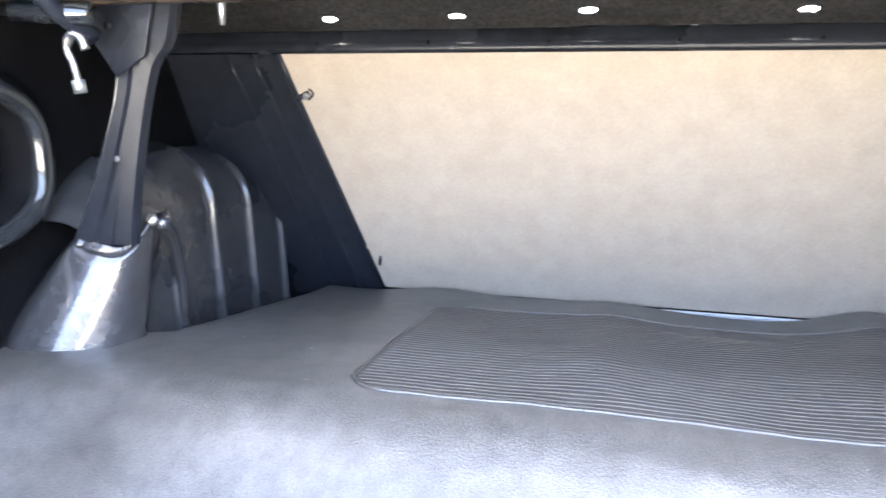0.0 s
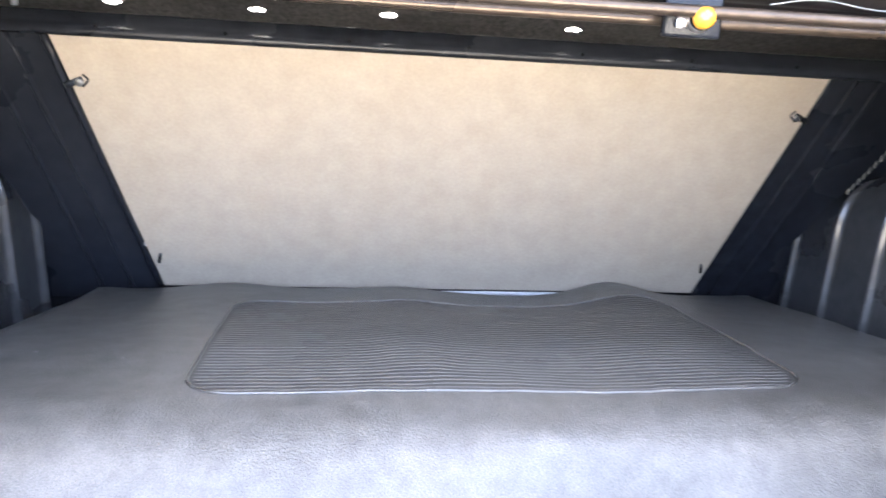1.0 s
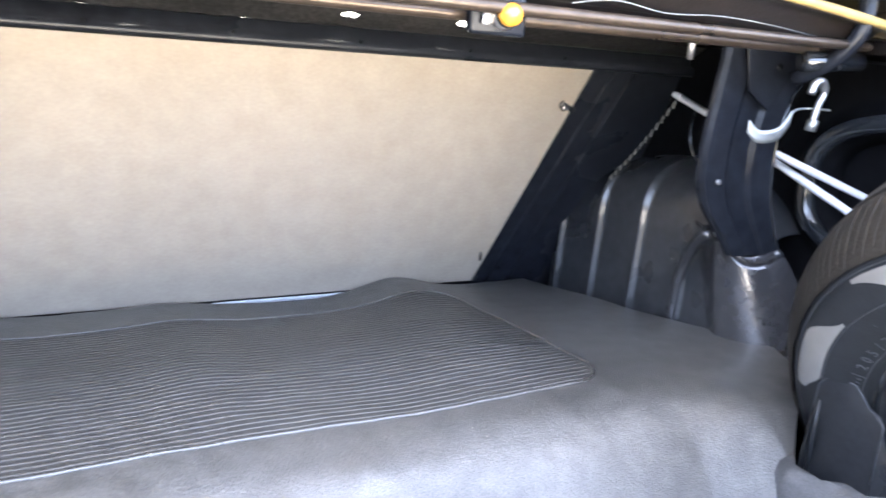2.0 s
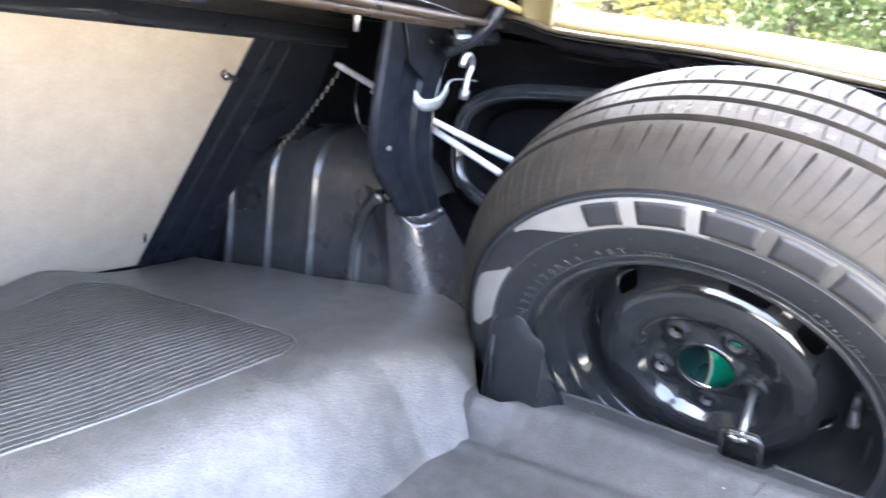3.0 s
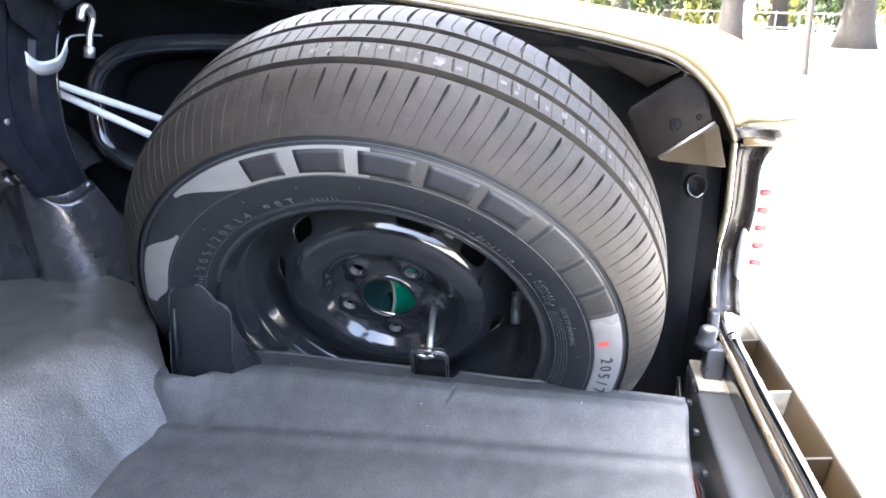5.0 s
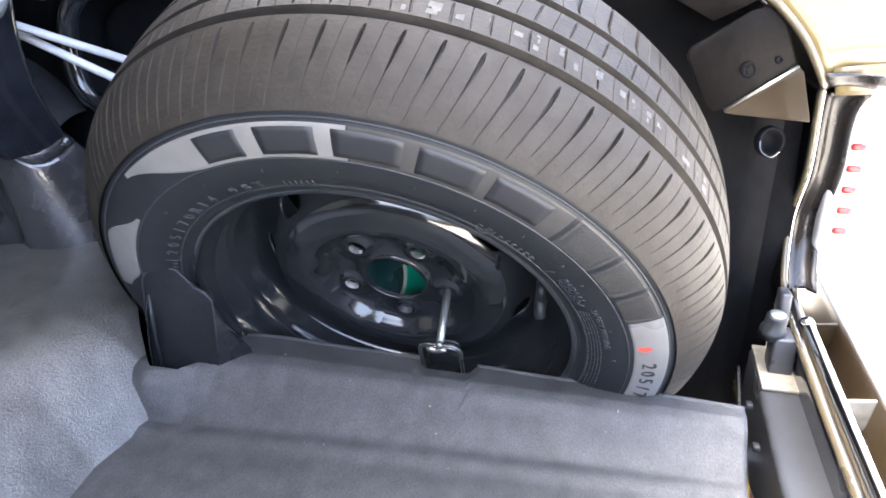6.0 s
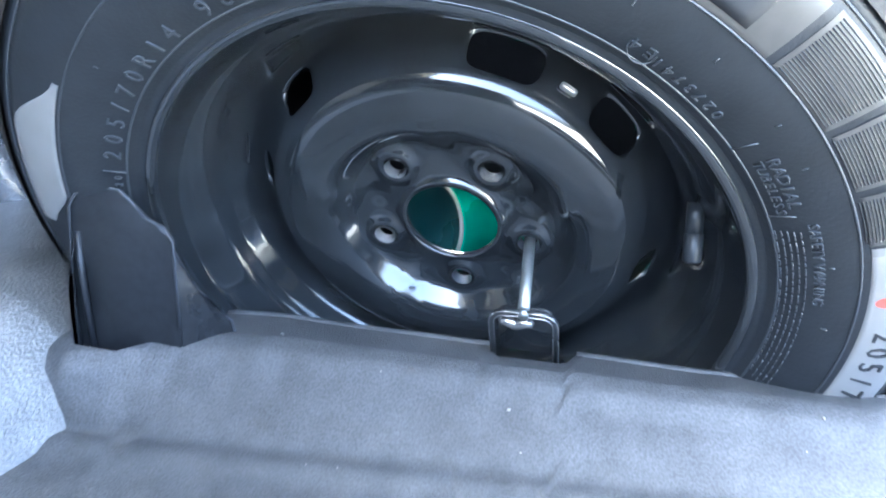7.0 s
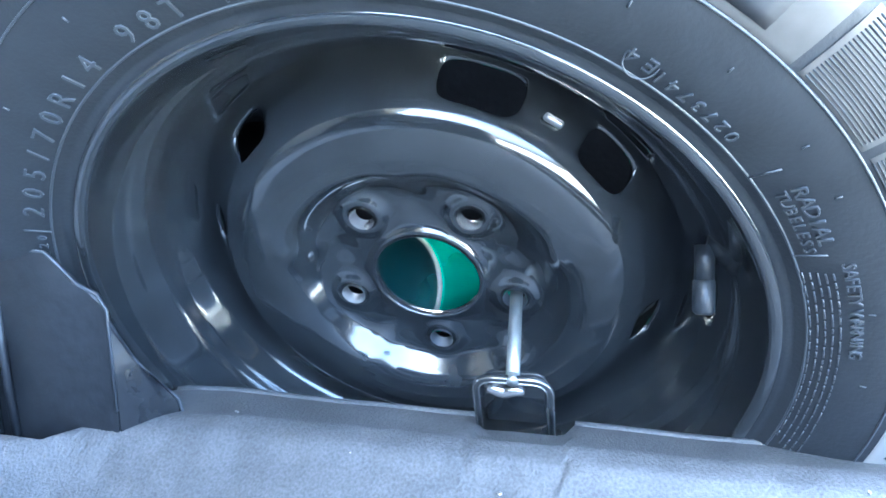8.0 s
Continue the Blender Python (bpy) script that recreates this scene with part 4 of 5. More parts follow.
def trunk_mat():
    mat = thing("trunk_mat", "grainy dark grey rubber trunk mat, wavy and dusty", "mat")
    us = [1 - (1 - k / 199) ** 1.6 for k in range(200)]

    def deck(y, u):
        a, b = mat_edge_left(y), mat_edge_right(max(y, 0.445))
        x = a + (b - a) * u
        z = mat_deck_z(x, y)
        return (x, min(y, bulkhead_y(z) - 0.012), z)

    def low(y, u):
        a, b = mat_edge_left(y), mat_edge_right(y)
        x = a + (b - a) * u
        return (x, y, mat_floor_z(x, y))
    part("deck_sheet", surface(deck, spans(0.40, 0.66, 100)[:-1] + spans(0.66, 1.19, 120), us), RUBBER_MAT, mat, "leather-grained sheet over the deck", solid=0.005)
    part("floor_sheet", surface(low, spans(-0.185, 0.36, 110)[:-1] + spans(0.36, 0.47, 40), us), FLOOR_RUBBER, mat, "smoother darker sheet over the low floor", solid=0.005)
    # ribbed insert, bordered by a raised bead
    x0, x1, y0, y1, r = -0.096, 0.667, 0.629, 1.075, 0.055

    def inset(y):
        if y < y0 + r:
            return r - math.sqrt(max(0.0, r * r - (y0 + r - y) ** 2))
        if y > y1 - r:
            return r - math.sqrt(max(0.0, r * r - (y - y1 + r) ** 2))
        return 0.0
    bm = bmesh.new()
    field = surface(lambda y, u: (x0 + inset(y) + (x1 - x0 - 2 * inset(y)) * u, y + 0.010 * (inset(y) + (x1 - x0 - 2 * inset(y)) * u) / 0.75, mat_z(x0 + inset(y) + (x1 - x0 - 2 * inset(y)) * u, y + 0.010 * (inset(y) + (x1 - x0 - 2 * inset(y)) * u) / 0.75) + 0.0006), spans(y0, y1, 90), spans(0, 1, 110))
    part("rib_base", field, RIB_BASE, mat, "smooth darker inset")
    n, m = 40, 110
    for k in range(n):
        y = y0 + 0.006 + (y1 - y0 - 0.012) * k / (n - 1)
        a, b = x0 + inset(y), x1 - inset(y)
        rows = []
        for i in range(m):
            x = a + (b - a) * i / (m - 1)
            yy = y + 0.010 * (x - x0) / 0.75
            z = mat_z(x, yy)
            end = 0.2 if i in (0, m - 1) else 1.0
            rows.append([bm.verts.new((x, yy + d, z + h * end)) for d, h in ((-0.0013, 0.0), (-0.0010, 0.0007), (-0.0004, 0.0011), (0.0004, 0.0011), (0.0010, 0.0006))])
        for p, q in zip(rows, rows[1:]):
            for j in range(4):
                bm.faces.new((p[j], q[j], q[j + 1], p[j + 1]))
    part("rib_field", bm, RIB_RUBBER, mat, "fine raised ribs")
    ring = []
    for ax, ay, a0 in ((x1 - r, y0 + r, -90), (x1 - r, y1 - r, 0), (x0 + r, y1 - r, 90), (x0 + r, y0 + r, 180)):
        for k in range(13):
            a = radians(a0 + 90 * k / 12)
            ring.append((ax + (r + 0.004) * math.cos(a), ay + (r + 0.004) * math.sin(a)))
    ring.append(ring[0])
    dense = []
    for (ax, ay), (bx, by) in zip(ring, ring[1:]):
        c = max(1, int(math.hypot(bx - ax, by - ay) / 0.008))
        dense += [(ax + (bx - ax) * i / c, ay + (by - ay) * i / c) for i in range(c)]
    dense.append(dense[0])
    pts = [(x, y + 0.010 * (x - x0) / 0.75, mat_z(x, y + 0.010 * (x - x0) / 0.75) + 0.0008) for x, y in dense]
    part("border_bead", tube(pts, [0.0021 - 0.0013 * step((p[1] - 0.80) / 0.20) for p in pts], 6, caps=False), RIB_RUBBER, mat)
    # cut edge that turns up along the spare wheel
    for ya, yb in ((-0.185, 0.095), (0.158, 0.378)):
        line = [(mat_edge_right(y) + 0.001, y, mat_z(mat_edge_right(y), y) - 0.001) for y in spans(ya, yb, 40)]
        part("rolled_edge", tube(line, 0.0030, 8), FLOOR_RUBBER, mat)
    return mat


trunk_mat()


def crumbs():
    """Pale crumbs of dust and grit scattered over the mat."""
    rng = random.Random(5)
    bm = bmesh.new()
    for k in range(90):
        y = rng.uniform(-0.12, 1.10)
        a, b = mat_edge_left(y) + 0.05, mat_edge_right(y) - 0.02
        x = rng.uniform(a, b)
        r = rng.choice((0.0005, 0.0007, 0.0007, 0.001, 0.0014))
        bmesh.ops.create_icosphere(bm, subdivisions=1, radius=r, matrix=Matrix.Translation((x, y, mat_z(x, y) + 0.3 * r)) @ Matrix.Diagonal((rng.uniform(0.7, 1.6), rng.uniform(0.7, 1.4), 0.6, 1)))
    ob = part("dust_crumbs", bm, PALE_COAT, None)
    tagged(ob, "pale crumbs of grit on the rubber mat", "dust", kind="stuff")


crumbs()

# lint and chips on the mat
for x, y, a in ((-0.30, 0.77, 10), (-0.19, 0.75, 60), (0.86, 0.86, 30), (0.85, 0.31, 70)):
    fleck = part("fleck", box(0.0032, 0.001, 0.0008, None, 0.0002), STEEL, None)
    fleck.matrix_world = pose(x, y, mat_z(x, y) + 0.0012, 0, 0, a)
    tagged(fleck, "tiny pale chip lying on the mat", "debris", group="chips on the mat")

# ---------------------------------------------------------------- hardboard panel
def divider():
    board = thing("divider_board", "pale beige hardboard panel closing off the seat back", "board")
    out = []
    for dx, z in ((-0.610, 1.041), (0.610, 1.038), (0.5195, 0.602), (-0.508, 0.602)):
        out.append((CX + dx, bulkhead_y(z) - 0.012, z))
    nrm = Vector((0, -1, -0.487)).normalized()
    bm = slab(out, nrm * 0.005, 0.0008)
    bmesh.ops.subdivide_edges(bm, edges=[e for e in bm.edges if e.calc_length() > 0.2], cuts=3, use_grid_fill=True)
    part("panel", bm, BOARD, board, smooth=False)
    # the cut edge shows paler along the top and the slanting side
    for a, b in ((out[0], out[1]), (out[1], out[2])):
        line = [Vector(a).lerp(Vector(b), k / 8) + nrm * 0.005 for k in range(9)]
        part("cut_edge", tube(line, 0.0011, 6), PALE_COAT, board, "pale worn cut edge")
    # paper-white lower edge strip
    part("edge_strip", box(0.24, 0.003, 0.008, pose(0.39, bulkhead_y(0.594) - 0.022, 0.5935, 26, 0, 0), 0.0008), WHITE_ROD, board, "white strip at the foot")
    for s, dx, z in ((-1, -0.579, 0.963), (1, 0.579, 0.962)):
        c = Vector((CX + dx, bulkhead_y(z) - 0.019, z))
        latch = part("turn_clip", box(0.030, 0.004, 0.010, Matrix.Translation(c + Vector((s * 0.008, 0, 0))) @ pose(0, 0, 0, 26, s * 25, 0), 0.002), BLACK_GLOSS, board, "small dark turn clip")
        part("clip_screw", bolt_head(c, nrm, 0.006, 0.004, 10), STEEL, latch)
        part("clip_spring", tube(smooth_line([c + Vector((-0.006 * s, -0.004, 0.012)), c + Vector((-0.014 * s, -0.005, 0.004)), c + Vector((-0.006 * s, -0.005, -0.006))], 10), 0.0018, 6), BLACK_GLOSS, latch)
    for s, dx in ((-1, -0.508), (1, 0.520)):
        z = 0.658
        c = Vector((CX + dx, bulkhead_y(z) - 0.0175, z))
        part("slot", box(0.006, 0.0015, 0.024, Matrix.Translation(c) @ pose(0, 0, 0, 26, -s * 16, 0), 0.0006), BLACK, board, "dark slot")


divider()

# ---------------------------------------------------------------- the spare wheel
AXIS = Vector((-0.888, 0.0, -0.46)).normalized()
RIGHT = Vector((0, -1, 0))
UPWARD = AXIS.cross(RIGHT)
HUB = Vector((0.909, 0.196, 0.672))
WHEEL = Matrix(((RIGHT.x, UPWARD.x, AXIS.x, HUB.x), (RIGHT.y, UPWARD.y, AXIS.y, HUB.y), (RIGHT.z, UPWARD.z, AXIS.z, HUB.z), (0, 0, 0, 1)))
MID = -0.036                         # the tyre's middle plane, along the axis
LUGS = [56 + 72 * k for k in range(5)]
LUG_R = 0.0603


def side_h(r):
    """The height of the outer sidewall at a radius."""
    return MID + lerp(((0.205, 0.090), (0.212, 0.0965), (0.220, 0.100), (0.235, 0.1060), (0.25, 0.1090), (0.262, 0.1100), (0.275, 0.1095), (0.29, 0.1070), (0.30, 0.1030)), r)


def wheel_arc(r, a, lift=0.0):
    return Vector((r * math.cos(radians(a)), r * math.sin(radians(a)), side_h(r) + lift))


def sector(r0, r1, a0, a1, lift, nr=6, na=None, shape=None):
    """A thin raised field on the sidewall between two radii and two angles."""
    na = na or max(4, int(abs(a1 - a0) / 1.5))

    def f(a, v):
        lo, hi = (r0, r1) if shape is None else shape(a)
        return wheel_arc(lo + (hi - lo) * v, a, lift * (0 if v in (0.0, 1.0) else 1))
    return surface(f, spans(a0, a1, na), [0.0, 0.02] + spans(0.1, 0.9, nr) + [0.98, 1.0])


def letters_mesh(text, size, depth):
    cu = bpy.data.curves.new("t", "FONT")
    cu.body, cu.size, cu.extrude, cu.align_x, cu.resolution_u = text, size, depth, "CENTER", 2
    ob = bpy.data.objects.new("t", cu)
    scene.collection.objects.link(ob)
    me = bpy.data.meshes.new_from_object(ob.evaluated_get(bpy.context.evaluated_depsgraph_get()))
    bpy.data.objects.remove(ob)
    bpy.data.curves.remove(cu)
    return me


def arc_text(name, text, r, a0, step_deg, size, parent, mat=None, inward=False, depth=0.0006):
    """Raised characters along the sidewall, read clockwise (tops outwards) or the other way round."""
    bm = bmesh.new()
    for k, ch in enumerate(text):
        if ch == " ":
            continue
        a = a0 - step_deg * k
        me = letters_mesh(ch, size, depth)
        p = wheel_arc(r, a, 0.0004)
        turn = a - 90 if not inward else a + 90
        slope = (side_h(r + 0.004) - side_h(r - 0.004)) / 0.008
        m = Matrix.Translation(p) @ pose(0, 0, 0, 0, 0, turn) @ pose(0, 0, 0, math.degrees(math.atan(slope)) * (1 if not inward else -1), 0, 0)
        me.transform(m)
        bm.from_mesh(me)
        bpy.data.meshes.remove(me)
    return part(name, bm, mat or TYRE_TEXT, parent, smooth=False)


def spare_wheel():
    w = thing("spare_wheel", "unused black spare tyre on glossy black rim, leaning", "wheel", m=WHEEL)
    # casing: both sidewalls and the inside, the tread lies on it
    out = [(0.205, 0.080), (0.2085, 0.0850), (0.2125, 0.0865), (0.2145, 0.0862), (0.2160, 0.0875), (0.220, 0.090), (0.235, 0.0960), (0.25, 0.0990), (0.262, 0.1000), (0.275, 0.0995), (0.29, 0.0970), (0.2975, 0.0945), (0.299, 0.0925), (0.3005, 0.0930), (0.303, 0.0915), (0.308, 0.088)]
    out = [(r, h + 0.010) for r, h in out]
    prof = [(r, MID + h) for r, h in out] + [(0.325, MID + 0.05), (0.325, MID - 0.08)] + [(r, MID - h - 0.022) for r, h in out[::-1]] + [(0.20, MID - 0.07), (0.205, MID - 0.04), (0.205, MID + 0.04), (0.20, MID + 0.07)]
    tyre = part("tyre", revolve(prof, 180, closed=True), TYRE, w, "black radial tyre")

    # tread: three grooves round; on the shoulders tapering slots by turns with hairline sipes
    pitches = 70

    def crown(x):
        return curve(((-0.126, 0.3060), (-0.119, 0.3220), (-0.107, 0.3370), (-0.090, 0.3460), (-0.065, 0.3510), (-0.030, 0.3535), (0.0, 0.3530), (0.030, 0.3510), (0.050, 0.3465), (0.066, 0.3395), (0.080, 0.3300), (0.093, 0.3185), (0.1035, 0.3055)), x)
    grooves = (-0.036, 0.001, 0.037)
    xs = [-0.126, -0.123, -0.118, -0.110, -0.101, -0.092, -0.083, -0.072, -0.062, -0.052]
    for g in grooves:
        xs += [g - 0.0062, g - 0.0050, g - 0.0040, g + 0.0040, g + 0.0050, g + 0.0062]
    xs += [-0.026, -0.018, -0.010, 0.011, 0.019, 0.027, 0.0465, 0.0485, 0.053, 0.058, 0.063, 0.068, 0.073, 0.078, 0.083, 0.088, 0.093, 0.098, 0.1005, 0.1035]
    xs = sorted(xs)

    def slot_width(x):
        """Half the width of a shoulder slot, in pitches: a drop at its inner end, a hairline at the sidewall."""
        if x < -0.05:
            return lerp(((-0.120, 0.012), (-0.06, 0.045)), x)
        return lerp(((0.047, 0.018), (0.053, 0.046), (0.062, 0.046), (0.073, 0.022), (0.080, 0.010), (0.101, 0.008)), x)

    bm = bmesh.new()
    grid = []
    for k in range(pitches):
        for c in range(10):
            row = []
            for x in xs:
                r = crown(x)
                shoulder = x > 0.0440 or x < -0.0440
                if x > 0.0440:
                    v = (x - 0.044) / 0.0595
                    bend = 0.10 * v + 0.48 * v ** 1.8
                elif x < -0.0440:
                    v = (-x - 0.044) / 0.082
                    bend = -0.10 * v - 0.45 * v ** 1.8
                else:
                    bend = 0.10 * math.sin((x + 0.02) * 55)
                wide = slot_width(x) if shoulder else 0.022
                thin = 0.006
                at = (0.25 - wide - 0.02, 0.25 - wide, 0.25 + wide, 0.25 + wide + 0.02, 0.50, 0.75 - thin - 0.015, 0.75 - thin, 0.75 + thin, 0.75 + thin + 0.015, 1.0)[c]
                if any(abs(x - g) <= 0.0042 for g in grooves):
                    r -= 0.0078
                elif c in (1, 2):
                    if 0.0475 < x < 0.1010:
                        r -= lerp(((0.047, 0.003), (0.053, 0.0065), (0.070, 0.0050), (0.078, 0.0015), (0.101, 0.0008)), x)
                    elif -0.122 < x < -0.047:
                        r -= 0.0045
                    elif not shoulder and not any(abs(x - g) < 0.0070 for g in grooves):
                        r -= 0.0022
                elif c in (6, 7):
                    if x < 0.0970 and x > -0.118 and not any(abs(x - g) < 0.0055 for g in grooves):
                        r -= 0.0009
                ang = 2 * math.pi * (k + at + bend) / pitches
                row.append(bm.verts.new((r * math.cos(ang), r * math.sin(ang), MID + x)))
            grid.append(row)
    n = len(grid)
    for i in range(n):
        p, q = grid[i], grid[(i + 1) % n]
        for j in range(len(xs) - 1):
            bm.faces.new((p[j], q[j], q[j + 1], p[j + 1]))
    part("tread", bm, TREAD, tyre, "fresh tread with three grooves, tinted by warm light", smooth=False)
    # scuffed chalky stamp on the rib beside the shoulder: unreadable, so plain bars
    stamp = bmesh.new()
    rng = random.Random(12)
    a = 98.0
    while a > 30:
        ln = rng.uniform(0.8, 2.2)
        for _ in range(rng.randint(1, 3)):
            x0 = rng.uniform(0.008, 0.024)
            dx = rng.uniform(0.003, 0.007)
            a1, a2 = a - rng.uniform(0, 0.8), a - ln * rng.uniform(0.6, 1.0)
            quad = [(a1, x0), (a2, x0 + rng.uniform(-0.002, 0.002)), (a2, x0 + dx), (a1, x0 + dx)]
            stamp.faces.new([stamp.verts.new(((crown(x) + 0.0004) * math.cos(radians(t)), (crown(x) + 0.0004) * math.sin(radians(t)), MID + x)) for t, x in quad])
        a -= ln + rng.uniform(0.6, 2.4)
    part("stamp", stamp, CHALK, tyre, "scuffed pale unreadable stamp")["kind"] = "stuff"

    # smooth fields of the sidewall; pale colour holds the sheen, dark below 84 degrees
    part("hatched_field", sector(0.262, 0.297, 46, 84, 0.0004, shape=lambda a: (0.2625, 0.2965)), HATCH, tyre, "finely hatched sidewall field")
    part("satin_field", sector(0.262, 0.297, 84.3, 133, 0.0005, shape=lambda a: (0.2625 + 0.030 * step((a - 112) / 22) ** 1.5, 0.2965)), SATIN_BAND, tyre, "smooth sidewall field, its sheen set as pale grey")
    part("satin_field", sector(0.262, 0.297, 143, 172, 0.0006, shape=lambda a: (0.264 + 0.02 * step((a - 165) / 8), 0.268 + 0.028 * step((a - 143) / 12))), SATIN_BAND, tyre, "smooth sidewall field, its sheen set as pale grey")
    part("satin_field", sector(0.262, 0.300, -24, 17, 0.0006, shape=lambda a: (0.2665, 0.2985)), SATIN_BAND, tyre, "smooth sidewall field, its sheen set as pale grey")
    for a0, a1, c in ((35, 45, 0.0), (26, 34, 0.004), (17.5, 25, 0.008)):
        part("hatched_field", sector(0.262, 0.300, a0, a1, 0.0006, shape=lambda a: (0.263 + c * 0.3, 0.2975)), HATCH, tyre, "finely hatched sidewall field")
        bm = bmesh.new()
        for k in range(20):
            r = 0.2645 + 0.0016 * k
            tube([wheel_arc(r, a0 + 0.6 + (a1 - a0 - 1.2) * i / 6, 0.0006) for i in range(7)], 0.0004, 4, bm=bm)
        part("hatching", bm, TYRE, tyre)["kind"] = "stuff"
    ring = [wheel_arc(0.2617, a, 0.0002) for a in spans(-30, 176, 150)]
    part("field_edge", tube(ring, 0.0007, 6), TYRE_TEXT, tyre)
    for r in (0.2205, 0.2995):
        ring = [wheel_arc(r, a, -0.0002) for a in spans(0, 360, 181)]
        part("mould_line", tube(ring, 0.0008, 6, caps=False), TYRE_TEXT, tyre)
    # the maker's mark as plain dark blocks
    for a, wd, lean in ((108, 9.0, 0), (94.8, 10.5, 0), (81, 11.5, 0), (67.5, 10.5, 0), (55, 10.5, 0)):
        lo, hi = 0.2665, 0.2925

        def edge(v, k, a=a, wd=wd):
            return wheel_arc(lo + (hi - lo) * v, a + wd / 2 - wd * k, 0.0009)
        blk = surface(edge, spans(0, 1, 6), spans(0, 1, 8))
        part("mark_block", blk, LETTER, tyre, "plain dark mark", solid=0.001)
    # size and service markings
    arc_text("size_marking", "205/70R14 98T", 0.2235, 153.5, 3.85, 0.0158, tyre)
    arc_text("size_marking", "205/70R14", 0.2745, 1.5, 3.0, 0.0200, tyre, LETTER)
    arc_text("approval_marking", "E4", 0.2325, 54.5, -2.2, 0.0105, tyre, inward=True)
    arc_text("approval_marking", "0273741", 0.2300, 42.5, -1.75, 0.0095, tyre, inward=True)
    ringm = [wheel_arc(0.2285, 55.5) + Vector((0.0075 * math.cos(t), 0.0075 * math.sin(t), 0.0004)) for t in spans(0, 2 * math.pi, 25)]
    part("approval_ring", tube(ringm, 0.0004, 5, caps=False), TYRE_TEXT, tyre)
    arc_text("type_marking", "RADIAL", 0.2325, 33.0, 1.5, 0.0100, tyre)
    arc_text("type_marking", "TUBELESS", 0.2255, 33.0, 1.25, 0.0080, tyre)
    arc_text("warning_marking", "SAFETY WARNING", 0.2385, 21.5, 1.1, 0.0085, tyre)
    arc_text("counter_marking", "1220", 0.2235, 164.0, 1.7, 0.0075, tyre)
    bars = bmesh.new()
    rng = random.Random(4)
    for line in range(5):
        a = 20.5
        while a > -16 + line * 1.0:
            ln = rng.uniform(0.6, 2.2)
            r = 0.2345 - 0.0032 * line
            tube([wheel_arc(r, a - ln * i / 2, 0.0003) for i in range(3)], 0.00055, 4, bm=bars)
            a -= ln + 0.5
    part("small_print", bars, TYRE_TEXT, tyre, "rows of tiny unreadable print")["kind"] = "stuff"
    bars = bmesh.new()
    for a in spans(94, 101, 6):
        tube([wheel_arc(0.2225, a, 0.0004), wheel_arc(0.2285, a, 0.0004)], 0.0006, 4, bm=bars)
    for a in (157.5, 36.5, 23.4):
        tube([wheel_arc(0.2205, a, 0.0003), wheel_arc(0.2345, a, 0.0003)], 0.0006, 4, bm=bars)
    for a in (136, 119, 103, 87, 72, 60, 49, 38, 31, 14, 2):
        tube([wheel_arc(0.2460, a, 0.0004), wheel_arc(0.2490, a, 0.0004)], 0.0005, 4, bm=bars)
    part("mould_texture", bars, TYRE_TEXT, tyre)["kind"] = "stuff"
    dot = bmesh.new()
    bmesh.ops.create_circle(dot, cap_ends=True, segments=14, radius=0.0055)
    bmesh.ops.transform(dot, matrix=Matrix.Translation(wheel_arc(0.2770, 8.0, 0.0012)) @ pose(0, 0, 0, 0, 0, 20) @ Matrix.Diagonal((1.3, 0.8, 1, 1)), verts=dot.verts)
    part("red_dot", dot, RED_DOT, tyre, "faded red paint dot")

    # rim: barrel with flange and drop centre
    F = 0.054
    barrel = [(0.2075, F - 0.003), (0.2095, F + 0.000), (0.2088, F + 0.0030), (0.2065, F + 0.0034), (0.2045, F + 0.0005), (0.2025, F - 0.006), (0.1995, F - 0.013), (0.1945, F - 0.020), (0.1885, F - 0.025), (0.1830, F - 0.032),
              (0.1790, F - 0.042), (0.1740, F - 0.050), (0.1690, F - 0.058), (0.1660, F - 0.068), (0.1650, F - 0.082), (0.1660, F - 0.105), (0.1800, F - 0.125), (0.1900, F - 0.150), (0.2050, F - 0.160)]
    barrel = [(p.x, p.y) for p in smooth_line([(r, z, 0) for r, z in barrel], 73)]
    rim = part("rim", revolve(barrel, 144), BLACK_GLOSS, w, "glossy black steel rim", solid=0.003)
    # disc with lug bosses, hub hole and hand holes

    def disc_h(r, a):
        h = curve(((0.0355, -0.0030), (0.0366, -0.0008), (0.0382, -0.0030), (0.042, -0.0062), (0.050, -0.0080), (0.070, -0.0075), (0.077, -0.0055), (0.083, 0.0015), (0.090, 0.0100), (0.097, 0.0142), (0.108, 0.0156), (0.122, 0.0145), (0.130, 0.0110), (0.138, 0.0040), (0.147, -0.0070), (0.156, -0.0180), (0.1655, -0.0260)), r)
        x, y = r * math.cos(a), r * math.sin(a)
        for L in LUGS:
            lx, ly = LUG_R * math.cos(radians(L)), LUG_R * math.sin(radians(L))
            d = math.hypot(x - lx, y - ly)
            h += 0.0075 * math.exp(-(d / 0.0152) ** 4)
            # a hollow between each two bosses near the hub, and a swelling outside it
            mx, my = 0.060 * math.cos(radians(L + 36)), 0.060 * math.sin(radians(L + 36))
            h -= 0.0030 * math.exp(-(math.hypot(x - mx, y - my) / 0.011) ** 2)
            bx, by = 0.083 * math.cos(radians(L + 36)), 0.083 * math.sin(radians(L + 36))
            h += 0.0042 * math.exp(-(math.hypot(x - bx, y - by) / 0.012) ** 2)
        return h
    slots = [(133, 4.5), (71, 7.0), (38, 5.0), (-14, 4.0), (-74, 4.0), (-134, 4.0), (166, 4.0)]
    nr, na = 84, 300
    r_list = spans(0.0355, 0.1655, nr)
    bm = bmesh.new()
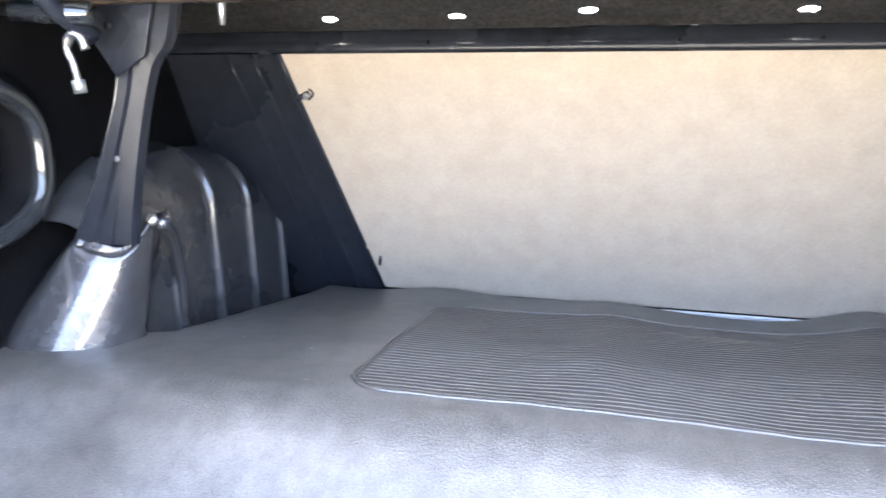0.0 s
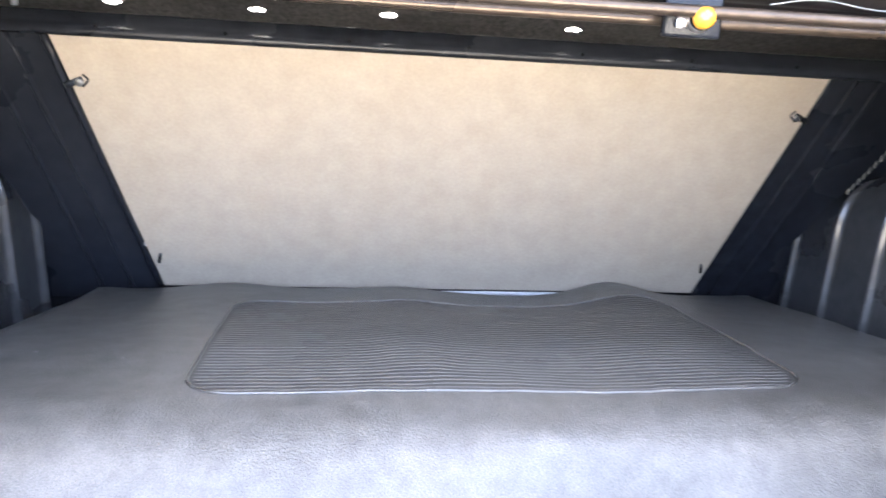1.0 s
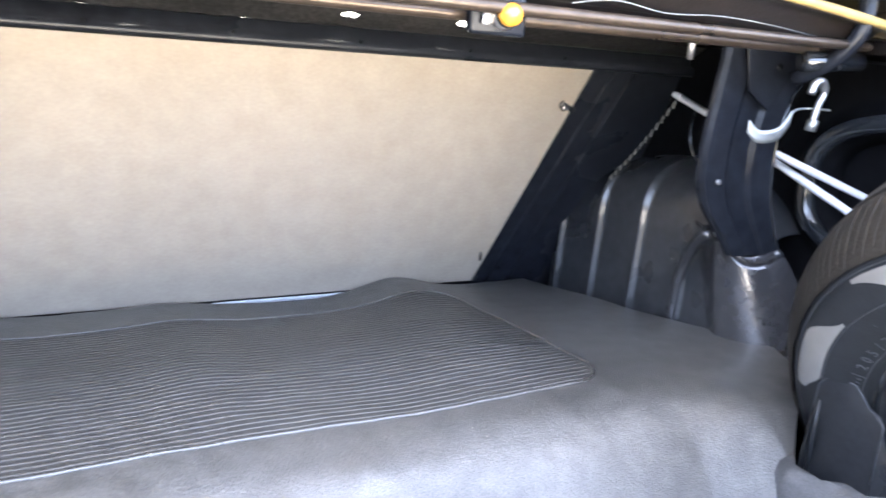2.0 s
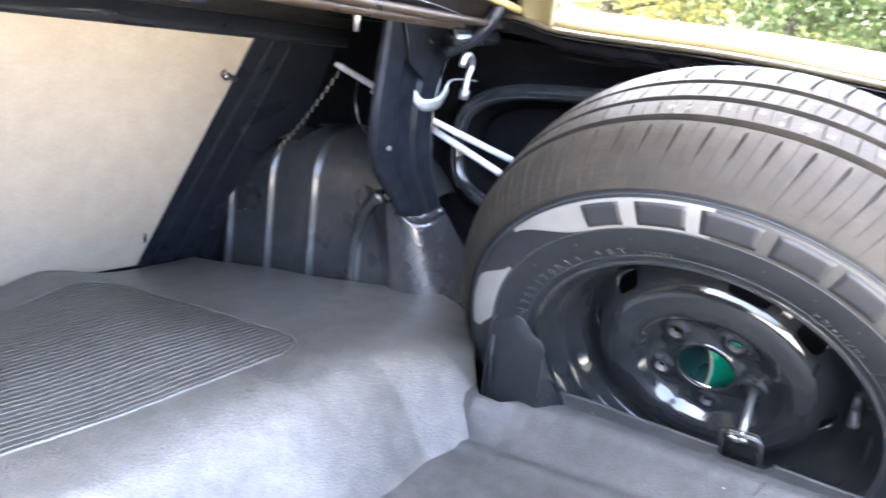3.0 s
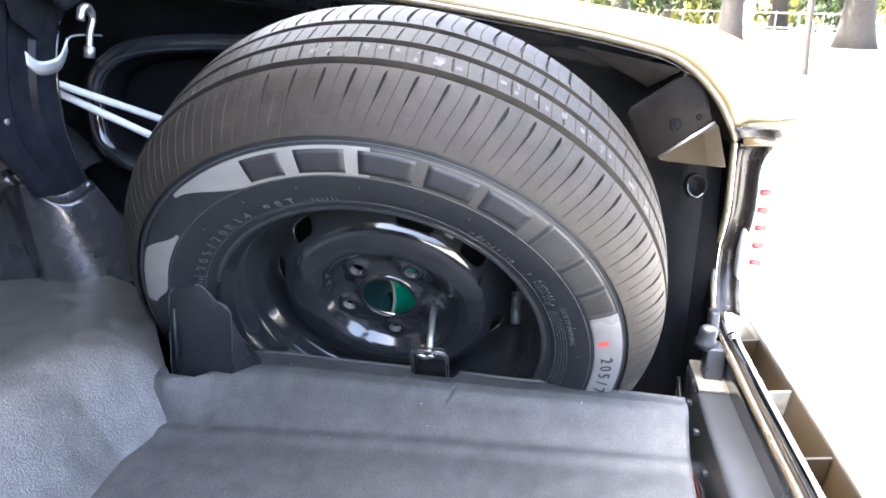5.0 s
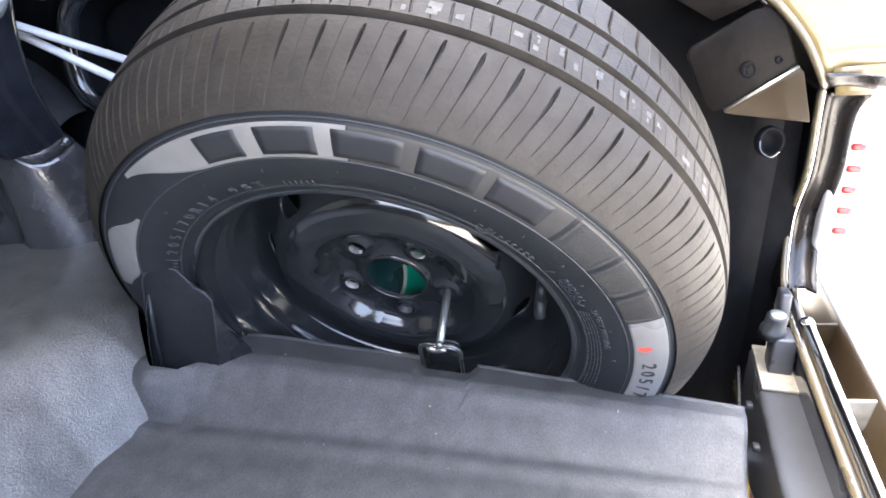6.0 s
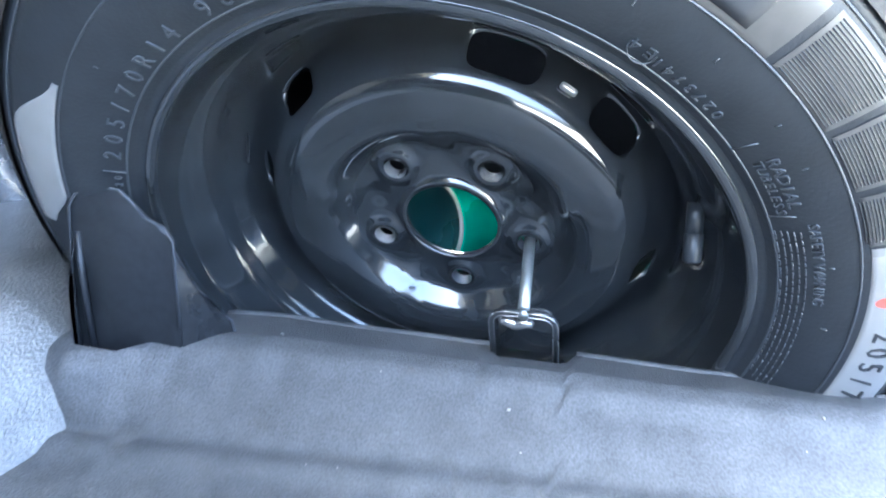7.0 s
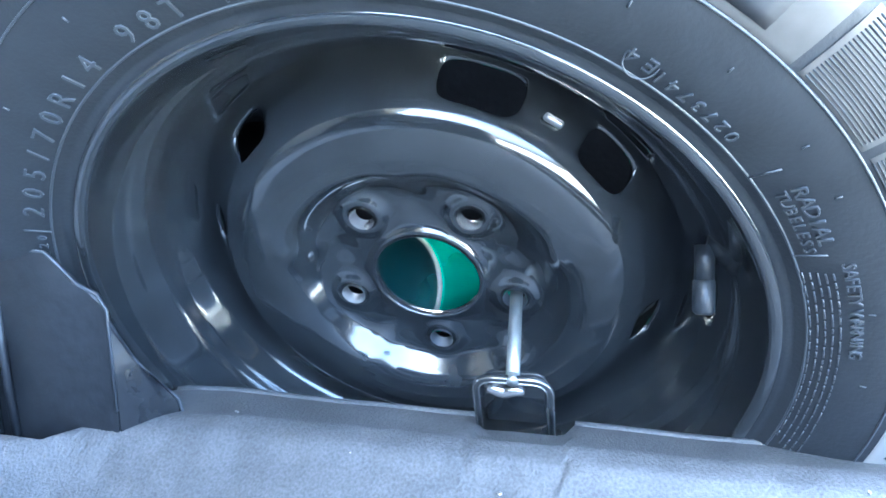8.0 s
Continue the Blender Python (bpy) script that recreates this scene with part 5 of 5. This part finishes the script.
    holes = [(LUG_R * math.cos(radians(L)), LUG_R * math.sin(radians(L)), 0.0082) for L in LUGS]

    def in_slot(x, y, grow=1.0):
        r, a = math.hypot(x, y), math.degrees(math.atan2(y, x))
        for sa, half in slots:
            da = (a - sa + 180) % 360 - 180
            ex, ey = max(0.0, abs(da) - half) / 3.0, (r - 0.1470) / 0.0080
            if math.hypot(ex, ey) < grow:
                return sa, math.hypot(ex, ey)
        return None
    g = []
    for i in range(na):
        a = 2 * math.pi * i / na
        col = []
        for r in r_list:
            x, y = r * math.cos(a), r * math.sin(a)
            for hx, hy, hr in holes:
                d = math.hypot(x - hx, y - hy)
                if hr * 0.86 < d < hr * 1.16:
                    x, y = hx + (x - hx) * hr / d, hy + (y - hy) * hr / d
            z = disc_h(math.hypot(x, y), math.atan2(y, x))
            for hx, hy, hr in holes:
                d = math.hypot(x - hx, y - hy)
                if d < hr * 1.5:
                    z -= 0.003 * (1 - max(0, d - hr) / (hr * 0.5))
            col.append(bm.verts.new((x, y, z)))
        g.append(col)
    for i in range(na):
        for j in range(nr - 1):
            vs = (g[i][j], g[(i + 1) % na][j], g[(i + 1) % na][j + 1], g[i][j + 1])
            c = sum((v.co for v in vs), Vector()) / 4
            if any(math.hypot(c.x - hx, c.y - hy) < hr for hx, hy, hr in holes) or in_slot(c.x, c.y):
                continue
            bm.faces.new(vs)
    loose = [v for v in bm.verts if not v.link_faces]
    bmesh.ops.delete(bm, geom=loose, context="VERTS")
    edge = [v for v in bm.verts if any(e.is_boundary for e in v.link_edges) and 0.13 < math.hypot(v.co.x, v.co.y) < 0.162]
    for _ in range(6):
        move = {}
        for v in edge:
            nb = [e.other_vert(v) for e in v.link_edges if e.is_boundary]
            if len(nb) == 2:
                move[v] = v.co * 0.4 + (nb[0].co + nb[1].co) * 0.3
        for v, p in move.items():
            v.co = p
    part("disc", bm, BLACK_GLOSS, rim, "glossy black pressed disc with lug holes", solid=0.0032, offset=-1.0)
    # Seats differ by material: bright steel where light glints, grey where it doesn't.
    for L in LUGS:
        seat = revolve([(0.0084, -0.0022), (0.0078, -0.0042), (0.0064, -0.0075), (0.0062, -0.0095)], 24)
        bmesh.ops.transform(seat, matrix=Matrix.Translation((LUG_R * math.cos(radians(L)), LUG_R * math.sin(radians(L)), 0.0)), verts=seat.verts)
        part("lug_seat", seat, STEEL if L < 220 else PRIMER, rim, "worn cone of a lug hole, bright for the light on it" if L < 220 else "cone of a lug hole, greyed for want of light")
    part("hub_edge", revolve([(0.0350, -0.0060), (0.0351, -0.0020), (0.0357, -0.0004), (0.0366, -0.0004)], 64), BLACK_GLOSS, rim)
    # valve with its cap
    v0, v1 = Vector((0.178 * math.cos(radians(18)), 0.178 * math.sin(radians(18)), 0.020)), Vector((0.172 * math.cos(radians(9)), 0.172 * math.sin(radians(9)), 0.046))
    stem = part("valve", tube([v0, v0.lerp(v1, 0.5)], 0.0055, 12), TYRE, w, "black rubber valve")
    part("valve_cap", tube([v0.lerp(v1, 0.48), v0.lerp(v1, 0.52), v0.lerp(v1, 0.95), v1], [0.0045, 0.0062, 0.0060, 0.0040], 12), TYRE, stem, "dull black valve cap")
    # small steel block added as a bright reflection on the disc's shoulder
    clip = box(0.012, 0.005, 0.004, pose(0.1475 * math.cos(radians(54)), 0.1475 * math.sin(radians(54)), -0.003, 0, 0, 54 - 90), 0.0022, segs=3)
    part("disc_glint", clip, STEEL, rim, "steel chip added as a bright reflection on the disc")
    return w


spare_wheel()
LUG_E = WHEEL @ Vector((LUG_R * math.cos(radians(344)), LUG_R * math.sin(radians(344)), -0.010))


def hold_down():
    t = thing("hold_down_bracket", "black wire-edged bracket with a plated bolt clamping the wheel", "bracket")
    x, y, z = 0.868, 0.131, 0.604
    m = pose(x, y, z) @ pose(0, 0, 0, 0, -24, 0)

    def loop(grow):
        pts = []
        for cy, cz, a0 in ((0.0125, 0.016, 0), (-0.0125, 0.016, 90)):
            for k in range(7):
                a = radians(a0 + 15 * k)
                pts.append((0, cy + (0.010 + grow) * math.cos(a), cz + (0.010 + grow) * math.sin(a)))
        return [(0, 0.0225 + grow, -0.030)] + pts + [(0, -0.0225 - grow, -0.034)]
    hoop = part("frame", tube([m @ Vector(p) for p in loop(0)], 0.0026, 10), BLACK_GLOSS, t, "glossy black bent rod")
    # Thin steel lines for the frame's worn edges and their white highlights.
    for grow, lift in ((0.0018, -0.0019), (-0.0017, -0.0020)):
        part("worn_edge", tube([m @ (Vector(p) + Vector((lift, 0, 0))) for p in loop(grow)], 0.0006, 6), STEEL, hoop, "worn edge, its white highlight set in steel")
    part("plate", slab([m @ Vector((0.008, p[1] * 0.96, max(-0.022, p[2] - 0.001))) for p in loop(-0.002)], m.to_3x3() @ Vector((0.002, 0, 0)), 0.0006), BLACK_GLOSS, t)
    top = m @ Vector((0.003, 0.0, 0.026))
    part("bolt", tube([LUG_E, LUG_E.lerp(top, 0.5), top], 0.0043, 14), ZINC, t, "bright plated hold-down bolt")
    part("bolt_end", tube([top, top + (top - LUG_E).normalized() * 0.006], 0.0036, 12), ZINC, t)
    # A bright steel blob stands for the shine on the black plate.
    pin = [m @ Vector((0.002, 0.017 - 0.0235 * k / 10, 0.0135 + 0.0012 * math.sin(k))) for k in range(11)]
    part("plate_shine", tube(pin, [0.0012 + 0.0034 * math.sin(math.pi * (0.06 + 0.88 * k / 10)) ** 0.5 for k in range(11)], 10), STEEL, t, "steel blob added as the shine on the plate")


hold_down()


def side_tab():
    t = thing("jack_bracket", "black folded steel bracket rising beside the tyre", "bracket")
    a = [(0.807, 0.452, 0.570), (0.810, 0.453, 0.640), (0.812, 0.450, 0.690), (0.813, 0.444, 0.699), (0.815, 0.428, 0.705), (0.815, 0.409, 0.704), (0.816, 0.401, 0.696), (0.818, 0.392, 0.684), (0.819, 0.379, 0.678), (0.820, 0.374, 0.668), (0.822, 0.377, 0.600), (0.822, 0.378, 0.570)]
    part("plate", slab(a, (0.004, 0.002, 0), 0.001), BRACKET, t)
    part("flange", slab([(0.808, 0.452, 0.572), (0.810, 0.453, 0.640), (0.812, 0.449, 0.668), (0.803, 0.446, 0.655), (0.800, 0.448, 0.610), (0.797, 0.447, 0.572)], (0.003, 0.003, 0), 0.001), BLACK_GLOSS, t, "bright worn front flange")
    part("rib", tube([(0.807, 0.442, 0.572), (0.809, 0.445, 0.640), (0.812, 0.446, 0.672)], 0.0028, 8), BRACKET, t)
    part("rear_flange", slab([(0.822, 0.377, 0.570), (0.821, 0.376, 0.660), (0.832, 0.368, 0.630), (0.846, 0.350, 0.600), (0.848, 0.346, 0.570)], (0.003, 0.003, 0), 0.001), BRACKET, t)
    part("rear_edge", tube([(0.8215, 0.3755, 0.660), (0.8325, 0.3675, 0.630), (0.8465, 0.3495, 0.600), (0.8485, 0.3455, 0.575)], 0.0012, 6), PRIMER, t, "worn bright edge")
    part("base", slab([(0.815, 0.453, 0.572), (0.825, 0.379, 0.594), (0.850, 0.362, 0.572), (0.855, 0.44, 0.570)], (0, 0, -0.010), 0.002), BRACKET, t)
    part("worn_edge", tube([Vector(p) + Vector((-0.001, 0, 0.0005)) for p in a[1:11]], 0.0010, 6), PRIMER, t, "worn bright edge")


side_tab()


def white_rods():
    r1 = thing("support_rod", "white painted metal rod passing behind the brace", "rod", group="white rods")
    part("rod", tube([(0.935, 0.860, 0.996), (0.992, 0.720, 0.9275), (1.049, 0.580, 0.872)], 0.0055, 12), WHITE_ROD, r1)
    part("rod_tip", tube([(0.937, 0.855, 0.994), (0.932, 0.867, 0.999)], [0.0062, 0.004], 12), WHITE_ROD, r1)
    r2 = thing("support_rod", "white painted metal rod beside another one", "rod", group="white rods")
    part("rod", tube([(1.010, 0.850, 0.958), (1.015, 0.725, 0.9095), (1.015, 0.580, 0.853)], 0.0055, 12), WHITE_ROD, r2)


white_rods()


def cord():
    t = thing("braided_cord", "thin black cord with pale flecks hanging onto the wheelhouse", "cord")
    a, b = Vector((0.935, 0.858, 0.990)), Vector((0.934, 1.000, 0.840))
    for ph, mat in ((0.0, PALE_COAT), (math.pi, BLACK_GLOSS)):
        pts = []
        for i in range(140):
            v = i / 139
            p = a.lerp(b, v) + Vector((0, 0, -0.006 * math.sin(v * math.pi)))
            q = v * 2 * math.pi * 13 + ph
            pts.append(p + Vector((0.0019 * math.cos(q), 0.0, 0.0019 * math.sin(q))))
        part("strand", tube(pts, 0.0015, 6), mat, t, "pale strand" if mat is PALE_COAT else "black strand")
    loop = smooth_line([(0.958, 0.835, 0.985), (0.938, 0.825, 0.955), (0.936, 0.815, 0.915), (0.955, 0.800, 0.880)], 16)
    part("loop", tube(loop, 0.0022, 6), BLACK_GLOSS, t, "black cable loop")


cord()


def green_tin():
    """A tin lying in the hollow back of the rim."""
    away = Vector((0.5, -0.55, -0.67)).normalized()
    m = WHEEL @ Matrix.Translation((-0.041, -0.057, -0.052)) @ away.to_track_quat("Z", "Y").to_matrix().to_4x4()
    t = thing("green_tin", "green tin lying behind the spare wheel's rim", "tin", m=m)
    part("body", revolve([(0.0415, 0.0), (0.043, 0.002), (0.043, 0.006), (0.0415, 0.008), (0.0415, 0.085), (0.040, 0.090), (0.0001, 0.090)], 48), GREEN, t)
    part("end_cap", revolve([(0.0001, 0.004), (0.036, 0.004), (0.038, 0.002), (0.040, 0.001)], 48), DARK_TEAL, t, "dark teal end cap")
    part("seam", revolve([(0.040, 0.001), (0.0412, -0.0010), (0.0432, 0.0), (0.0432, 0.0025)], 48), PALE_COAT, t, "pale rolled seam")


green_tin()


# ---------------------------------------------------------------- the park beyond
def crown_mesh(rng, blobs, leaf, count):
    verts, faces = [], []
    for _ in range(count):
        cx, cy, cz, r = rng.choice(blobs)
        d = Vector((rng.gauss(0, 1), rng.gauss(0, 1), rng.gauss(0, 1))).normalized()
        p = Vector((cx, cy, cz)) + d * r * rng.uniform(0.45, 1.08)
        q = Euler((rng.uniform(0, 6.3), rng.uniform(0, 6.3), rng.uniform(0, 6.3))).to_matrix()
        s = leaf * rng.uniform(0.6, 1.5)
        k = len(verts)
        for a, b in ((-0.5, 0), (0, -0.32), (0.55, 0), (0, 0.32)):
            verts.append(p + q @ Vector((a * s, b * s, 0.08 * s * a)))
        faces.append((k, k + 1, k + 2, k + 3))
    return verts, faces


def tree(x, y, height, trunk_r, crown_r, mat, seed, lean=0.0, low=0.35, leaves=5000, label="park tree with sunlit yellow-green leaves", leaf=0.2, sapling=False, bark=None):
    rng = random.Random(seed)
    z0 = ground_z(x, y)
    t = thing("tree", label, "tree", group="park trees", m=Matrix.Translation((x, y, z0)))
    top = Vector((lean * height, 0.1 * rng.uniform(-1, 1), height * 0.8))
    spine = smooth_line([(0, 0, -0.3), (lean * 0.2 * height, 0.05, height * 0.25), (lean * 0.6 * height, -0.05, height * 0.5), top], 14)
    rad = [trunk_r * (1.0 + 0.7 * math.exp(-i / 1.2)) * (1 - 0.75 * i / 13) for i in range(14)]
    bm = tube(spine, rad, 12)
    blobs = []
    for k in range(11):
        i = rng.randint(4 if not sapling else 3, 12)
        p = spine[i]
        a = rng.uniform(0, 6.283)
        ln = crown_r * rng.uniform(0.5, 1.0)
        q = p + Vector((math.cos(a) * ln, math.sin(a) * ln, ln * rng.uniform(0.1, 0.7)))
        tube(smooth_line([p, p.lerp(q, 0.5) + Vector((0, 0, 0.08 * ln)), q], 6), [rad[i] * 0.5 * (1 - 0.14 * j) for j in range(6)], 7, bm=bm)
        blobs.append((q.x, q.y, q.z, crown_r * rng.uniform(0.25, 0.45)))
        m = p.lerp(q, 0.6)
        blobs.append((m.x, m.y, m.z, crown_r * rng.uniform(0.2, 0.35)))
    if low < 1:
        for k in range(10):
            a = rng.uniform(0, 6.283)
            blobs.append((math.cos(a) * crown_r * 0.7, math.sin(a) * crown_r * 0.7, height * low + rng.uniform(0, 0.3) * height, crown_r * rng.uniform(0.22, 0.4)))
    part("trunk", bm, bark or BARK, t, "grey-brown bark" if bark is None else "pale smooth bark")
    verts, faces = crown_mesh(rng, blobs, leaf, leaves)
    me = bpy.data.meshes.new("crown")
    me.from_pydata(verts, [], faces)
    me.materials.append(mat)
    ob = new("crown", me)
    ob.parent = t
    return t


tree(25.0, -4.65, 13, 0.31, 4.0, LEAF_A, 1, low=0.30, leaves=12000, leaf=0.15)
tree(26.0, -8.6, 12, 0.46, 4.5, LEAF_A, 2, low=0.26, label="broad old park tree with a buttressed trunk")
tree(14.2, -3.97, 6.0, 0.065, 1.7, LEAF_A, 3, lean=0.03, low=1.1, leaves=1500, label="slim young street tree", leaf=0.12)
tree(30.0, -1.5, 11, 0.30, 4.5, LEAF_B, 4, low=0.16, leaves=14000, leaf=0.20, label="dense dark green park tree")
tree(38.0, 4.0, 12, 0.35, 5.5, LEAF_A, 5, low=0.16, leaves=12000, leaf=0.20)
tree(30.0, 6.0, 11, 0.3, 4.5, LEAF_B, 6, low=0.15, leaves=12000, leaf=0.20)
tree(26.0, 11.5, 11, 0.35, 4.5, LEAF_A, 7, low=0.15, leaves=12000, leaf=0.20)
tree(34.0, 17.0, 12, 0.4, 5.5, LEAF_A, 8, low=0.14, leaves=12000, leaf=0.20)
tree(50.0, -12.0, 14, 0.45, 6.5, LEAF_B, 9, low=0.14, leaves=8000, label="distant green park tree", leaf=0.42)
tree(52.0, -2.0, 14, 0.45, 6.5, LEAF_A, 10, low=0.12, leaves=8000, leaf=0.42)
tree(48.0, 12.0, 13, 0.45, 7.0, LEAF_B, 11, low=0.12, leaves=8000, label="distant green park tree", leaf=0.42)
tree(13.5, 0.10, 3.0, 0.045, 0.75, LEAF_C, 12, lean=0.04, low=1.1, leaves=420, label="thin pale sapling with few sunlit leaves", leaf=0.13, sapling=True, bark=PALE_BARK)


def fence():
    t = thing("park_fence", "pale railing far off along the park", "fence")
    for k in range(40):
        y = -26 + k * 1.2
        bm = box(0.06, 0.06, 1.1, pose(44, y, ground_z(44, y) + 0.55), 0.01)
        part("post", bm, FENCE, t, smooth=False)
    for z in (0.25, 1.0):
        part("rail", box(0.05, 48, 0.07, pose(44, -2.6, ground_z(44, 0) + z), 0.01), FENCE, t, smooth=False)


fence()


def woods():
    rng = random.Random(77)
    blobs = [(rng.uniform(62, 90), rng.uniform(-45, 70), rng.uniform(1.8, 13.0), rng.uniform(2.0, 4.0)) for _ in range(230)]
    verts, faces = crown_mesh(rng, blobs, 0.85, 30000)
    me = bpy.data.meshes.new("far_woods")
    me.from_pydata(verts, [], faces)
    me.materials.append(LEAF_A)
    tagged(new("far_woods", me), "hazy sunlit woods in the distance", "woods", kind="stuff")
    bm = bmesh.new()
    for k in range(50):
        x, y = rng.uniform(60, 85), rng.uniform(-45, 70)
        tube([(x, y, ground_z(x, y) - 0.5), (x, y, 8)], [0.35, 0.2], 7, bm=bm)
    tagged(part("far_trunks", bm, BARK, None), "trunks of the distant woods", "woods", kind="stuff")


woods()
